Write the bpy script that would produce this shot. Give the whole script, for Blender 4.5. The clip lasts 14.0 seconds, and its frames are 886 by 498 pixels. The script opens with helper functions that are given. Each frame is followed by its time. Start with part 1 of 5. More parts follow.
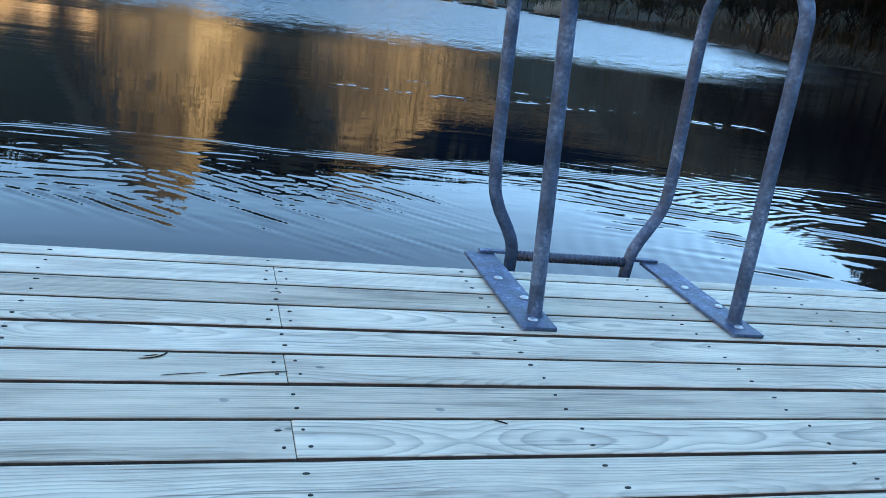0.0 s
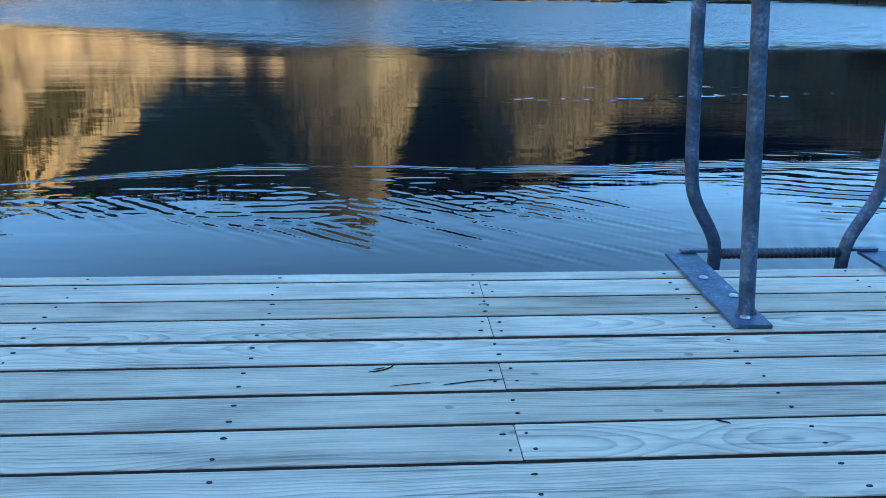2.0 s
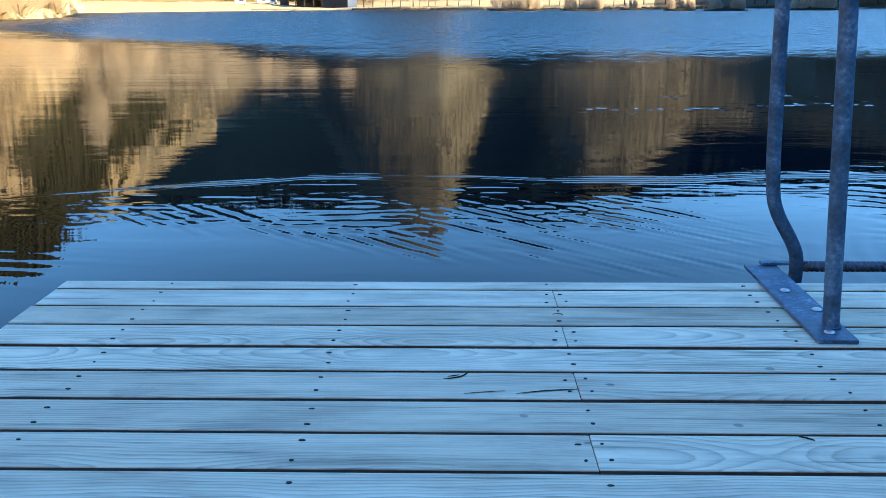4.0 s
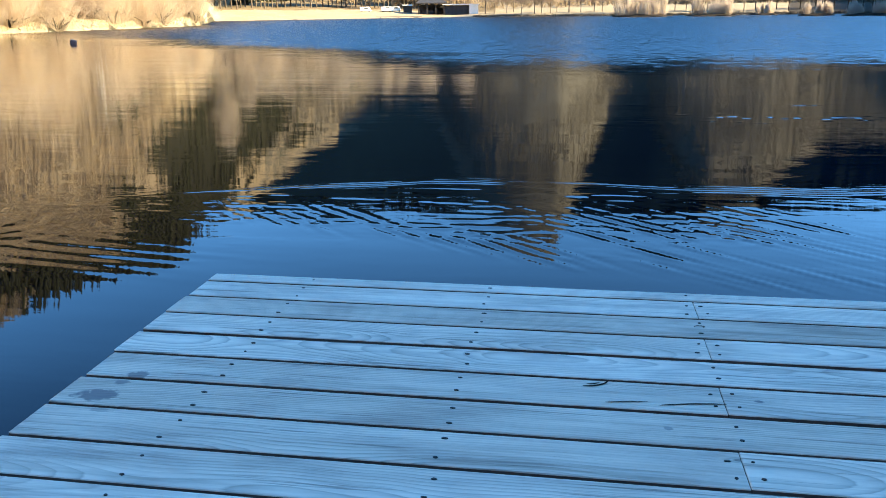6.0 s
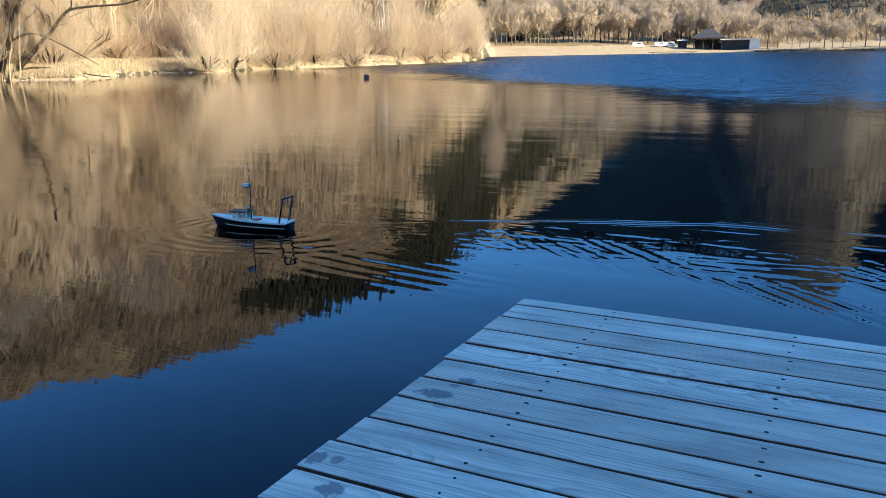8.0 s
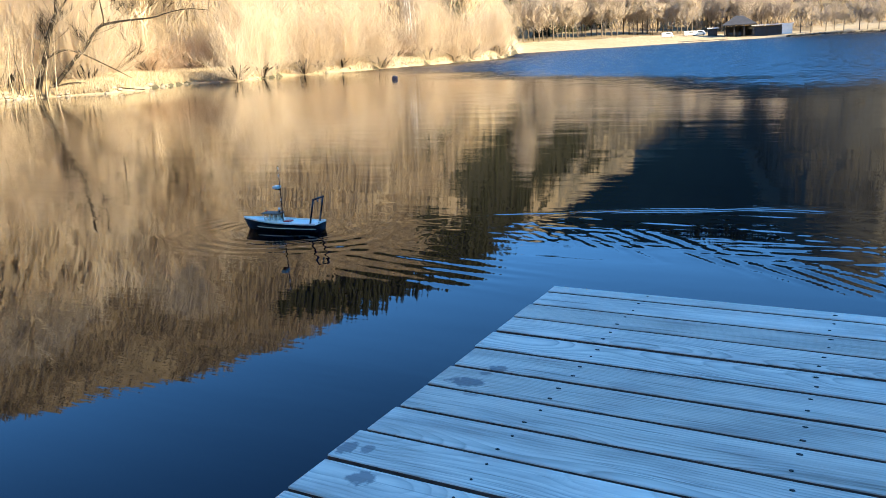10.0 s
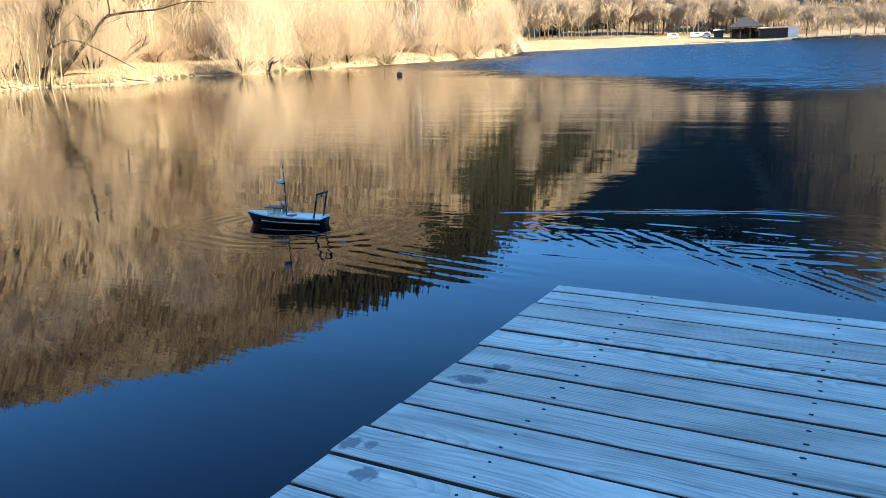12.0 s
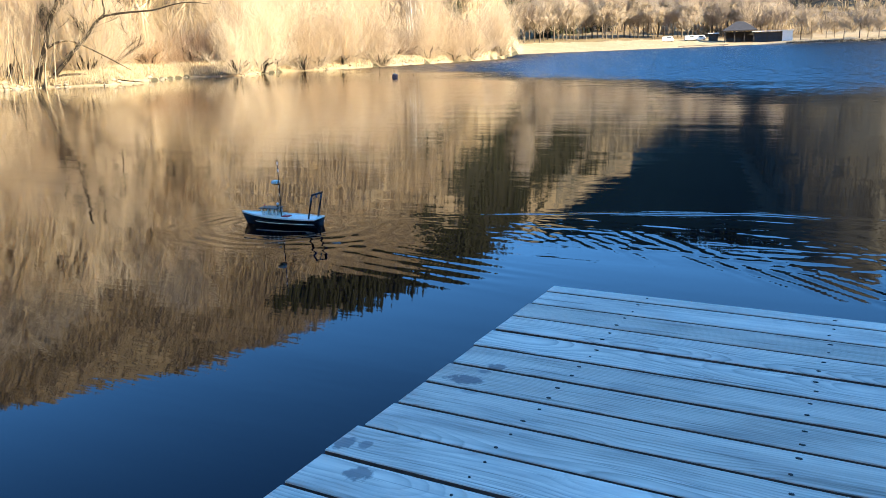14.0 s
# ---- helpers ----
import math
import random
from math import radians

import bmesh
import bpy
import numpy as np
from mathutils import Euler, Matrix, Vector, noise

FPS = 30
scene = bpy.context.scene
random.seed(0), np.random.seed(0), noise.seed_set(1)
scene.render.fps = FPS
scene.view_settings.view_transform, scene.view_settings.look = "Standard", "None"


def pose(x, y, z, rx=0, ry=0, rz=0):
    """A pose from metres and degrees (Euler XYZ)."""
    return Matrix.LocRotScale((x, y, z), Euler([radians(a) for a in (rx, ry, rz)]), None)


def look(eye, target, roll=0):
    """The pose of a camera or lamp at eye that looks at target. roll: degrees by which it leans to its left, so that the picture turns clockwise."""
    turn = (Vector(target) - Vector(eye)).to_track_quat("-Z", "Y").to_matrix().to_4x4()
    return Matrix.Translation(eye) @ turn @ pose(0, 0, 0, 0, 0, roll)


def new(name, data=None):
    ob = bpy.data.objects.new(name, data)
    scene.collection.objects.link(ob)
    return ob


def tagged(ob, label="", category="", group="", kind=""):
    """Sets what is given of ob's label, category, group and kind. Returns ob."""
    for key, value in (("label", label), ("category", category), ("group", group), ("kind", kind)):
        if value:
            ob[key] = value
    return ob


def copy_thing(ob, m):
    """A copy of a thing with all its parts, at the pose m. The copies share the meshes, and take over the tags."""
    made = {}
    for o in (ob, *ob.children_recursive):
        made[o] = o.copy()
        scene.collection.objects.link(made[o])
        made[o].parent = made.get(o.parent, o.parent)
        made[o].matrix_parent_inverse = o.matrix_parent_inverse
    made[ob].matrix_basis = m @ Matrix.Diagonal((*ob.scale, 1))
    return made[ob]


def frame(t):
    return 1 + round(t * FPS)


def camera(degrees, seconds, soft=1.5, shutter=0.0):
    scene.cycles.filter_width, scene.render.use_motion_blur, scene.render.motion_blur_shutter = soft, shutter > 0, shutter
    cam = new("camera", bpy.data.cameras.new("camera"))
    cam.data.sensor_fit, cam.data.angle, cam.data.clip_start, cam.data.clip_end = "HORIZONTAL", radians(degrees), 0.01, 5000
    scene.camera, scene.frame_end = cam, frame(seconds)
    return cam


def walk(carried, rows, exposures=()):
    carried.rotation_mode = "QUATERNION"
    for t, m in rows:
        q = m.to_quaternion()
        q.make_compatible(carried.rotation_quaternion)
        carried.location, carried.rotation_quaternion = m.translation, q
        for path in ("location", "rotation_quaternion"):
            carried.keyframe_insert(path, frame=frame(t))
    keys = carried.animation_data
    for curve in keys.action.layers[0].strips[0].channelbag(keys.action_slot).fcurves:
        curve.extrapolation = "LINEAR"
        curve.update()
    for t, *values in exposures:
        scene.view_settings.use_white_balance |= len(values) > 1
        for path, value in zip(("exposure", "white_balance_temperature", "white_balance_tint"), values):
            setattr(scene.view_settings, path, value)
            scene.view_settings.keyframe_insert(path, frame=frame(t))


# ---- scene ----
cam = camera(56.7, 14.0, soft=0.9, shutter=0.0)
PATH = [
    (0, (1.311, -2.38, 0.853), (1.885, -0.562, 0.248), 9.0),
    (0.5, (1.304, -2.386, 0.866), (1.743, -0.535, 0.251), 3.2),
    (1, (1.272, -2.403, 0.869), (1.611, -0.532, 0.249), 1.3),
    (1.5, (1.248, -2.408, 0.865), (1.464, -0.52, 0.243), 0.9),
    (2, (1.254, -2.433, 0.863), (1.387, -0.534, 0.25), 0.7),
    (2.5, (1.264, -2.446, 0.866), (1.34, -0.542, 0.261), 0.3),
    (5, (1.205, -2.444, 0.86), (1.077, -0.534, 0.28), -0.3),
    (5.5, (1.189, -2.45, 0.861), (0.982, -0.545, 0.287), -0.5),
    (6, (1.165, -2.46, 0.859), (0.859, -0.569, 0.285), -0.6),
    (6.5, (1.152, -2.468, 0.857), (0.782, -0.587, 0.285), -0.5),
    (7, (1.139, -2.472, 0.859), (0.722, -0.601, 0.287), -0.6),
    (7.2, (1.117, -2.504, 0.863), (0.636, -0.649, 0.291), -0.9),
    (7.5, (1.083, -2.586, 0.894), (0.43, -0.775, 0.354), -0.1),
    (7.8, (1.066, -2.678, 0.921), (0.26, -0.919, 0.415), -0.1),
    (8, (1.061, -2.691, 0.915), (0.169, -0.969, 0.427), -1.0),
    (8.5, (1.065, -2.677, 0.887), (0.124, -0.978, 0.412), -2.1),
    (9, (1.078, -2.667, 0.875), (0.118, -0.98, 0.393), -4.0),
    (11.5, (1.062, -2.671, 0.875), (0.09, -0.994, 0.383), -2.6),
    (12.5, (1.062, -2.674, 0.877), (0.097, -0.992, 0.385), -2.5),
    (13, (1.06, -2.672, 0.873), (0.098, -0.988, 0.382), -2.4),
    (14, (1.057, -2.668, 0.867), (0.099, -0.981, 0.379), -2.3),
]
EXPOSURES = [(0.0, 3.84, 18230, 6), (1.5, 3.54, 11800, -3), (2.5, 3.39, 10130, -5), (5.0, 3.21, 8500, -7), (7.0, 3.09, 7980, -7), (7.5, 3.0, 7590, -6), (7.95, 2.52, 7020, -5), (8.2, 2.73, 7240, -5), (8.5, 2.95, 7490, -5), (9.0, 2.95, 7540, -5), (14.0, 2.95, 7540, -5)]
# the jetty floats and lies half a degree out of level: TIP turns its own axes into the world's
TIP = Vector((-0.0039, 0.0093, 1.0)).rotation_difference(Vector((0, 0, 1))).to_matrix().to_4x4()
walk(cam, [(t, TIP @ look(eye, target, roll)) for t, eye, target, roll in PATH], EXPOSURES)

# ---------------------------------------------------------------- light
SUN_AZ, SUN_EL = -94.0, 24.0          # degrees to the left of +y, and above the horizon
world = bpy.data.worlds.new("world")
scene.world = world
world.use_nodes = True
wn = world.node_tree
wn.nodes.clear()
sky = wn.nodes.new("ShaderNodeTexSky")
sky.sky_type = "NISHITA"
sky.sun_disc = False
sky.sun_elevation = radians(SUN_EL)
sky.sun_rotation = radians(-SUN_AZ)
sky.air_density, sky.dust_density, sky.ozone_density = 0.48, 0.02, 5.0
sky.altitude = 1200.0
back = wn.nodes.new("ShaderNodeBackground")
back.inputs["Strength"].default_value = 0.155
wout = wn.nodes.new("ShaderNodeOutputWorld")
deep = wn.nodes.new("ShaderNodeHueSaturation")      # a clear, dry winter sky
deep.inputs["Saturation"].default_value = 1.115
wn.links.new(sky.outputs[0], deep.inputs["Color"])
wn.links.new(deep.outputs[0], back.inputs["Color"])
wn.links.new(back.outputs[0], wout.inputs["Surface"])

sun_data = bpy.data.lights.new("sun", "SUN")
sun_data.energy, sun_data.angle, sun_data.color = 3.0, radians(0.5), (1.0, 0.83, 0.68)
sun = new("sun", sun_data)
sa, se = radians(SUN_AZ), radians(SUN_EL)
SUN_DIR = Vector((-math.sin(sa) * math.cos(se), math.cos(sa) * math.cos(se), math.sin(se)))
sun.matrix_world = look((0, 0, 0), -SUN_DIR)

# ---------------------------------------------------------------- materials


def material(name):
    m = bpy.data.materials.new(name)
    m.use_nodes = True
    nt = m.node_tree
    return m, nt, nt.nodes["Principled BSDF"]


def node(nt, kind, **values):
    n = nt.nodes.new(kind)
    for key, value in values.items():
        if key in n.inputs:
            n.inputs[key].default_value = value
    return n


def coords(nt, scale=(1, 1, 1), shift=False, world_space=False):
    """Object or world coordinates, scaled; shift: each object at another place of the pattern."""
    if world_space:
        src = nt.nodes.new("ShaderNodeNewGeometry").outputs["Position"]
    else:
        src = nt.nodes.new("ShaderNodeTexCoord").outputs["Object"]
    mp = nt.nodes.new("ShaderNodeMapping")
    mp.inputs["Scale"].default_value = scale
    nt.links.new(src, mp.inputs["Vector"])
    if shift:
        info = nt.nodes.new("ShaderNodeObjectInfo")
        mul = nt.nodes.new("ShaderNodeVectorMath")
        mul.operation = "SCALE"
        mul.inputs[0].default_value = (37.0, 91.0, 53.0)
        nt.links.new(info.outputs["Random"], mul.inputs["Scale"])
        nt.links.new(mul.outputs[0], mp.inputs["Location"])
    return mp.outputs[0]


def ramp(nt, fac, stops):
    r = nt.nodes.new("ShaderNodeValToRGB")
    e = r.color_ramp.elements
    while len(e) < len(stops):
        e.new(0.5)
    for el, (p, c) in zip(e, stops):
        el.position, el.color = p, (*c, 1) if len(c) == 3 else c
    nt.links.new(fac, r.inputs[0])
    return r.outputs[0]


def grey(v):
    return (v, v, v)


def mix(nt, fac, a, b, mode="MIX"):
    n = nt.nodes.new("ShaderNodeMix")
    n.data_type, n.blend_type = "RGBA", mode
    for sock, val in ((n.inputs[0], fac), (n.inputs[6], a), (n.inputs[7], b)):
        if isinstance(val, (int, float)):
            sock.default_value = val
        elif isinstance(val, tuple):
            sock.default_value = (*val, 1)
        else:
            nt.links.new(val, sock)
    return n.outputs[2]


def math_node(nt, op, a, b=0.0, clamp=False):
    n = nt.nodes.new("ShaderNodeMath")
    n.operation, n.use_clamp = op, clamp
    for sock, val in ((n.inputs[0], a), (n.inputs[1], b)):
        if isinstance(val, (int, float)):
            sock.default_value = val
        else:
            nt.links.new(val, sock)
    return n.outputs[0]


def noise_tex(nt, vec, scale, detail=4.0, rough=0.55, distort=0.0):
    n = node(nt, "ShaderNodeTexNoise", Scale=scale, Detail=detail, Roughness=rough, Distortion=distort)
    nt.links.new(vec, n.inputs["Vector"])
    return n.outputs["Fac"]


def bump(nt, bsdf, height, strength, distance=0.01):
    b = node(nt, "ShaderNodeBump", Strength=strength, Distance=distance)
    nt.links.new(height, b.inputs["Height"])
    nt.links.new(b.outputs[0], bsdf.inputs["Normal"])
    return b


def two_tone(name, dark, light, scale=3.0, rough=0.8, metal=0.0, fine=40.0, relief=0.2, dist=0.01, shift=True, thin=0.0):
    m, nt, bsdf = material(name)
    v = coords(nt, shift=shift)
    a = noise_tex(nt, v, scale, 5)
    b = noise_tex(nt, v, fine, 3)
    f = math_node(nt, "ADD", math_node(nt, "MULTIPLY", a, 0.65), math_node(nt, "MULTIPLY", b, 0.35))
    nt.links.new(ramp(nt, f, [(0.32, dark), (0.68, light)]), bsdf.inputs["Base Color"])
    bsdf.inputs["Roughness"].default_value = rough
    bsdf.inputs["Metallic"].default_value = metal
    if rough > 0.87:
        bsdf.inputs["Specular IOR Level"].default_value = 0.06
    bump(nt, bsdf, b, relief, dist)
    if thin:
        # fine twigs and stems let light through to their far side
        glow = nt.nodes.new("ShaderNodeBsdfTranslucent")
        nt.links.new(bsdf.inputs["Base Color"].links[0].from_socket, glow.inputs["Color"])
        both = node(nt, "ShaderNodeMixShader", Fac=thin)
        nt.links.new(bsdf.outputs[0], both.inputs[1])
        nt.links.new(glow.outputs[0], both.inputs[2])
        nt.links.new(both.outputs[0], nt.nodes["Material Output"].inputs["Surface"])
    return m


def plank_wood():
    """Weathered decking: sawn boards with growth rings cut lengthwise, knots, checks and damp marks."""
    m, nt, bsdf = material("weathered_deck_wood")
    sp = nt.nodes.new("ShaderNodeSeparateXYZ")
    nt.links.new(nt.nodes.new("ShaderNodeTexCoord").outputs["Object"], sp.inputs[0])
    y = sp.outputs["Y"]
    info = nt.nodes.new("ShaderNodeObjectInfo")
    rand = info.outputs["Random"]
    rand2 = math_node(nt, "FRACT", math_node(nt, "MULTIPLY", rand, 17.31))
    # the board lies at a changing depth over the pith of its log
    drift = noise_tex(nt, coords(nt, (1.1, 0.6, 1), shift=True), 1.0, 2)
    sway = noise_tex(nt, coords(nt, (2.3, 1.5, 1), shift=True), 1.0, 3)
    depth = math_node(nt, "ADD", math_node(nt, "MULTIPLY", drift, 0.20), math_node(nt, "SUBTRACT", math_node(nt, "MULTIPLY", rand2, 0.09), 0.075))
    off = math_node(nt, "ADD", math_node(nt, "SUBTRACT", y, math_node(nt, "SUBTRACT", math_node(nt, "MULTIPLY", rand, 0.26), 0.06)), math_node(nt, "MULTIPLY", math_node(nt, "SUBTRACT", sway, 0.5), 0.030))
    r = math_node(nt, "SQRT", math_node(nt, "ADD", math_node(nt, "MULTIPLY", off, off), math_node(nt, "MULTIPLY", depth, depth)))
    vor = node(nt, "ShaderNodeTexVoronoi", Scale=1.0)
    nt.links.new(coords(nt, (1.5, 4.2, 0.2), shift=True), vor.inputs["Vector"])
    swell = ramp(nt, vor.outputs["Distance"], [(0.0, grey(1.0)), (0.04, grey(0.6)), (0.09, grey(0.15)), (0.16, grey(0.0))])
    r = math_node(nt, "ADD", r, math_node(nt, "MULTIPLY", swell, 0.013))
    fine = noise_tex(nt, coords(nt, (3.0, 60, 60), shift=True), 1.0, 4, 0.6)
    r = math_node(nt, "ADD", r, math_node(nt, "MULTIPLY", math_node(nt, "SUBTRACT", fine, 0.5), 0.0035))
    saw = math_node(nt, "FRACT", math_node(nt, "MULTIPLY", r, 128.0))
    rings = ramp(nt, saw, [(0.0, grey(0.0)), (0.35, grey(0.08)), (0.72, grey(0.55)), (0.88, grey(1.0)), (0.97, grey(0.1)), (1.0, grey(0.0))])
    grain = noise_tex(nt, coords(nt, (3.2, 75, 75), shift=True), 1.0, 5, 0.6)
    blotch = noise_tex(nt, coords(nt, (1.4, 14, 14), shift=True), 1.0, 4, 0.6)
    patch = noise_tex(nt, coords(nt, (1.0, 2.5, 1), shift=True), 2.2, 4)
    f = math_node(nt, "ADD", math_node(nt, "MULTIPLY", grain, 0.36), math_node(nt, "ADD", math_node(nt, "MULTIPLY", patch, 0.32), math_node(nt, "MULTIPLY", blotch, 0.32)))
    base = ramp(nt, f, [(0.34, (0.35, 0.285, 0.225)), (0.43, (0.64, 0.535, 0.43)), (0.52, (0.80, 0.675, 0.545)), (0.64, (0.92, 0.785, 0.64))])
    zone = ramp(nt, noise_tex(nt, coords(nt, (0.9, 7, 1), shift=True), 1.0, 3), [(0.34, grey(0.25)), (0.56, grey(1.0))])
    base = mix(nt, math_node(nt, "MULTIPLY", math_node(nt, "MULTIPLY", rings, zone), 0.52), base, (0.19, 0.17, 0.14))
    # thin dark checks along the grain
    streak = noise_tex(nt, coords(nt, (2.6, 120, 120), shift=True), 1.0, 3)
    checks = ramp(nt, streak, [(0.60, grey(0)), (0.68, grey(0.7))])
    base = mix(nt, math_node(nt, "MULTIPLY", checks, zone), base, (0.13, 0.115, 0.095))
    # cloudy weathering, in patches a few centimetres wide
    cloud = noise_tex(nt, coords(nt, (5.0, 16.0, 1), shift=True), 1.0, 5, 0.65)
    base = mix(nt, 1.0, base, ramp(nt, cloud, [(0.34, (0.80, 0.81, 0.83)), (0.50, (0.97, 0.97, 0.97)), (0.68, (1.05, 1.05, 1.04))]), "MULTIPLY")
    tone = ramp(nt, rand, [(0.0, (0.87, 0.83, 0.80)), (0.22, (0.95, 0.93, 0.92)), (0.5, (1.0, 0.99, 0.98)), (1.0, (1.07, 1.08, 1.09))])
    base = mix(nt, 1.0, base, tone, "MULTIPLY")
    knot = ramp(nt, vor.outputs["Distance"], [(0.0, grey(0.6)), (0.020, grey(0.8)), (0.026, grey(0.1)), (0.036, grey(0.4)), (0.055, grey(0))])
    base = mix(nt, knot, base, (0.12, 0.10, 0.08))
    # damp marks near the end of the jetty, and a few knots
    pos = nt.nodes.new("ShaderNodeNewGeometry").outputs["Position"]
    wob = noise_tex(nt, coords(nt, (1, 1, 1), world_space=True), 38.0, 3)
    for (px, py, rx, ry, depth) in DAMP:
        sep = nt.nodes.new("ShaderNodeVectorMath")
        sep.operation = "SUBTRACT"
        sep.inputs[1].default_value = (px, py, 0)
        nt.links.new(pos, sep.inputs[0])
        sc = nt.nodes.new("ShaderNodeVectorMath")
        sc.operation = "MULTIPLY"
        sc.inputs[1].default_value = (1 / rx, 1 / ry, 0)
        nt.links.new(sep.outputs[0], sc.inputs[0])
        ln = nt.nodes.new("ShaderNodeVectorMath")
        ln.operation = "LENGTH"
        nt.links.new(sc.outputs[0], ln.inputs[0])
        d = math_node(nt, "ADD", ln.outputs["Value"], math_node(nt, "MULTIPLY", math_node(nt, "SUBTRACT", wob, 0.5), 1.8))
        spot = ramp(nt, d, [(0.7, grey(depth)), (1.05, grey(0))])
        base = mix(nt, spot, base, (0.16, 0.15, 0.15))
    nt.links.new(base, bsdf.inputs["Base Color"])
    bsdf.inputs["Roughness"].default_value = 0.72
    h = math_node(nt, "SUBTRACT", grain, math_node(nt, "ADD", math_node(nt, "MULTIPLY", rings, 0.3), math_node(nt, "MULTIPLY", checks, 0.5)))
    bump(nt, bsdf, h, 0.5, 0.003)
    return m


DAMP = [(0.098, -0.886, 0.055, 0.034, 0.9), (0.137, -0.776, 0.030, 0.022, 0.8), (0.118, -0.818, 0.028, 0.013, 0.75), (0.147, -0.955, 0.03, 0.01, 0.4),
        (0.016, -1.316, 0.024, 0.03, 0.8), (0.061, -1.306, 0.018, 0.02, 0.7), (0.12, -1.417, 0.038, 0.032, 0.8), (0.50, -0.76, 0.06, 0.03, 0.25),
        (1.594, -0.716, 0.016, 0.008, 0.9), (1.991, -0.627, 0.014, 0.008, 0.7), (1.83, -0.899, 0.012, 0.008, 0.7), (1.382, -0.864, 0.012, 0.009, 0.6), (2.515, -0.076, 0.03, 0.012, 0.9)]
WOOD = plank_wood()
# red-brown board sides, darkened so that the gaps read dark
SIDE = two_tone("dark_board_edge", (0.06, 0.038, 0.032), (0.16, 0.105, 0.085), 8, 0.9)
CRACK = two_tone("open_crack", (0.010, 0.008, 0.007), (0.03, 0.024, 0.02), 60, 0.95)
BEAM = two_tone("damp_timber", (0.06, 0.05, 0.045), (0.14, 0.12, 0.10), 4, 0.8)


def galvanised():
    """Old galvanised steel: mottled blue-grey zinc, dull spots, rough in places."""
    m, nt, bsdf = material("galvanised_steel")
    v = coords(nt)
    vor = node(nt, "ShaderNodeTexVoronoi", Scale=55.0)
    nt.links.new(v, vor.inputs["Vector"])
    a = noise_tex(nt, v, 14, 4)
    b = noise_tex(nt, v, 90, 3)
    f = math_node(nt, "ADD", math_node(nt, "MULTIPLY", a, 0.6), math_node(nt, "MULTIPLY", b, 0.4))
    col = ramp(nt, f, [(0.36, (0.024, 0.056, 0.098)), (0.50, (0.044, 0.100, 0.170)), (0.60, (0.088, 0.175, 0.275)), (0.68, (0.24, 0.345, 0.47))])
    col = mix(nt, 0.25, col, vor.outputs["Distance"], "SOFT_LIGHT")
    sat = nt.nodes.new("ShaderNodeHueSaturation")
    sat.inputs["Saturation"].default_value = 1.05
    nt.links.new(col, sat.inputs["Color"])
    nt.links.new(sat.outputs[0], bsdf.inputs["Base Color"])
    bsdf.inputs["Metallic"].default_value = 0.1
    nt.links.new(ramp(nt, a, [(0.3, grey(0.42)), (0.7, grey(0.62))]), bsdf.inputs["Roughness"])
    bump(nt, bsdf, b, 0.15, 0.002)
    return m


STEEL = galvanised()
GRIP = two_tone("dark_serrated_steel", (0.022, 0.036, 0.06), (0.10, 0.14, 0.20), 120, 0.45, 0.3)
BOLT = two_tone("bright_bolt_steel", (0.45, 0.46, 0.47), (0.65, 0.66, 0.68), 60, 0.3, 0.9)
RUBBER = two_tone("dark_ribbed_rubber", (0.02, 0.022, 0.025), (0.05, 0.052, 0.056), 80, 0.6)
SCREW = two_tone("dull_screw_steel", (0.012, 0.012, 0.012), (0.04, 0.038, 0.036), 300, 0.6, 0.4)


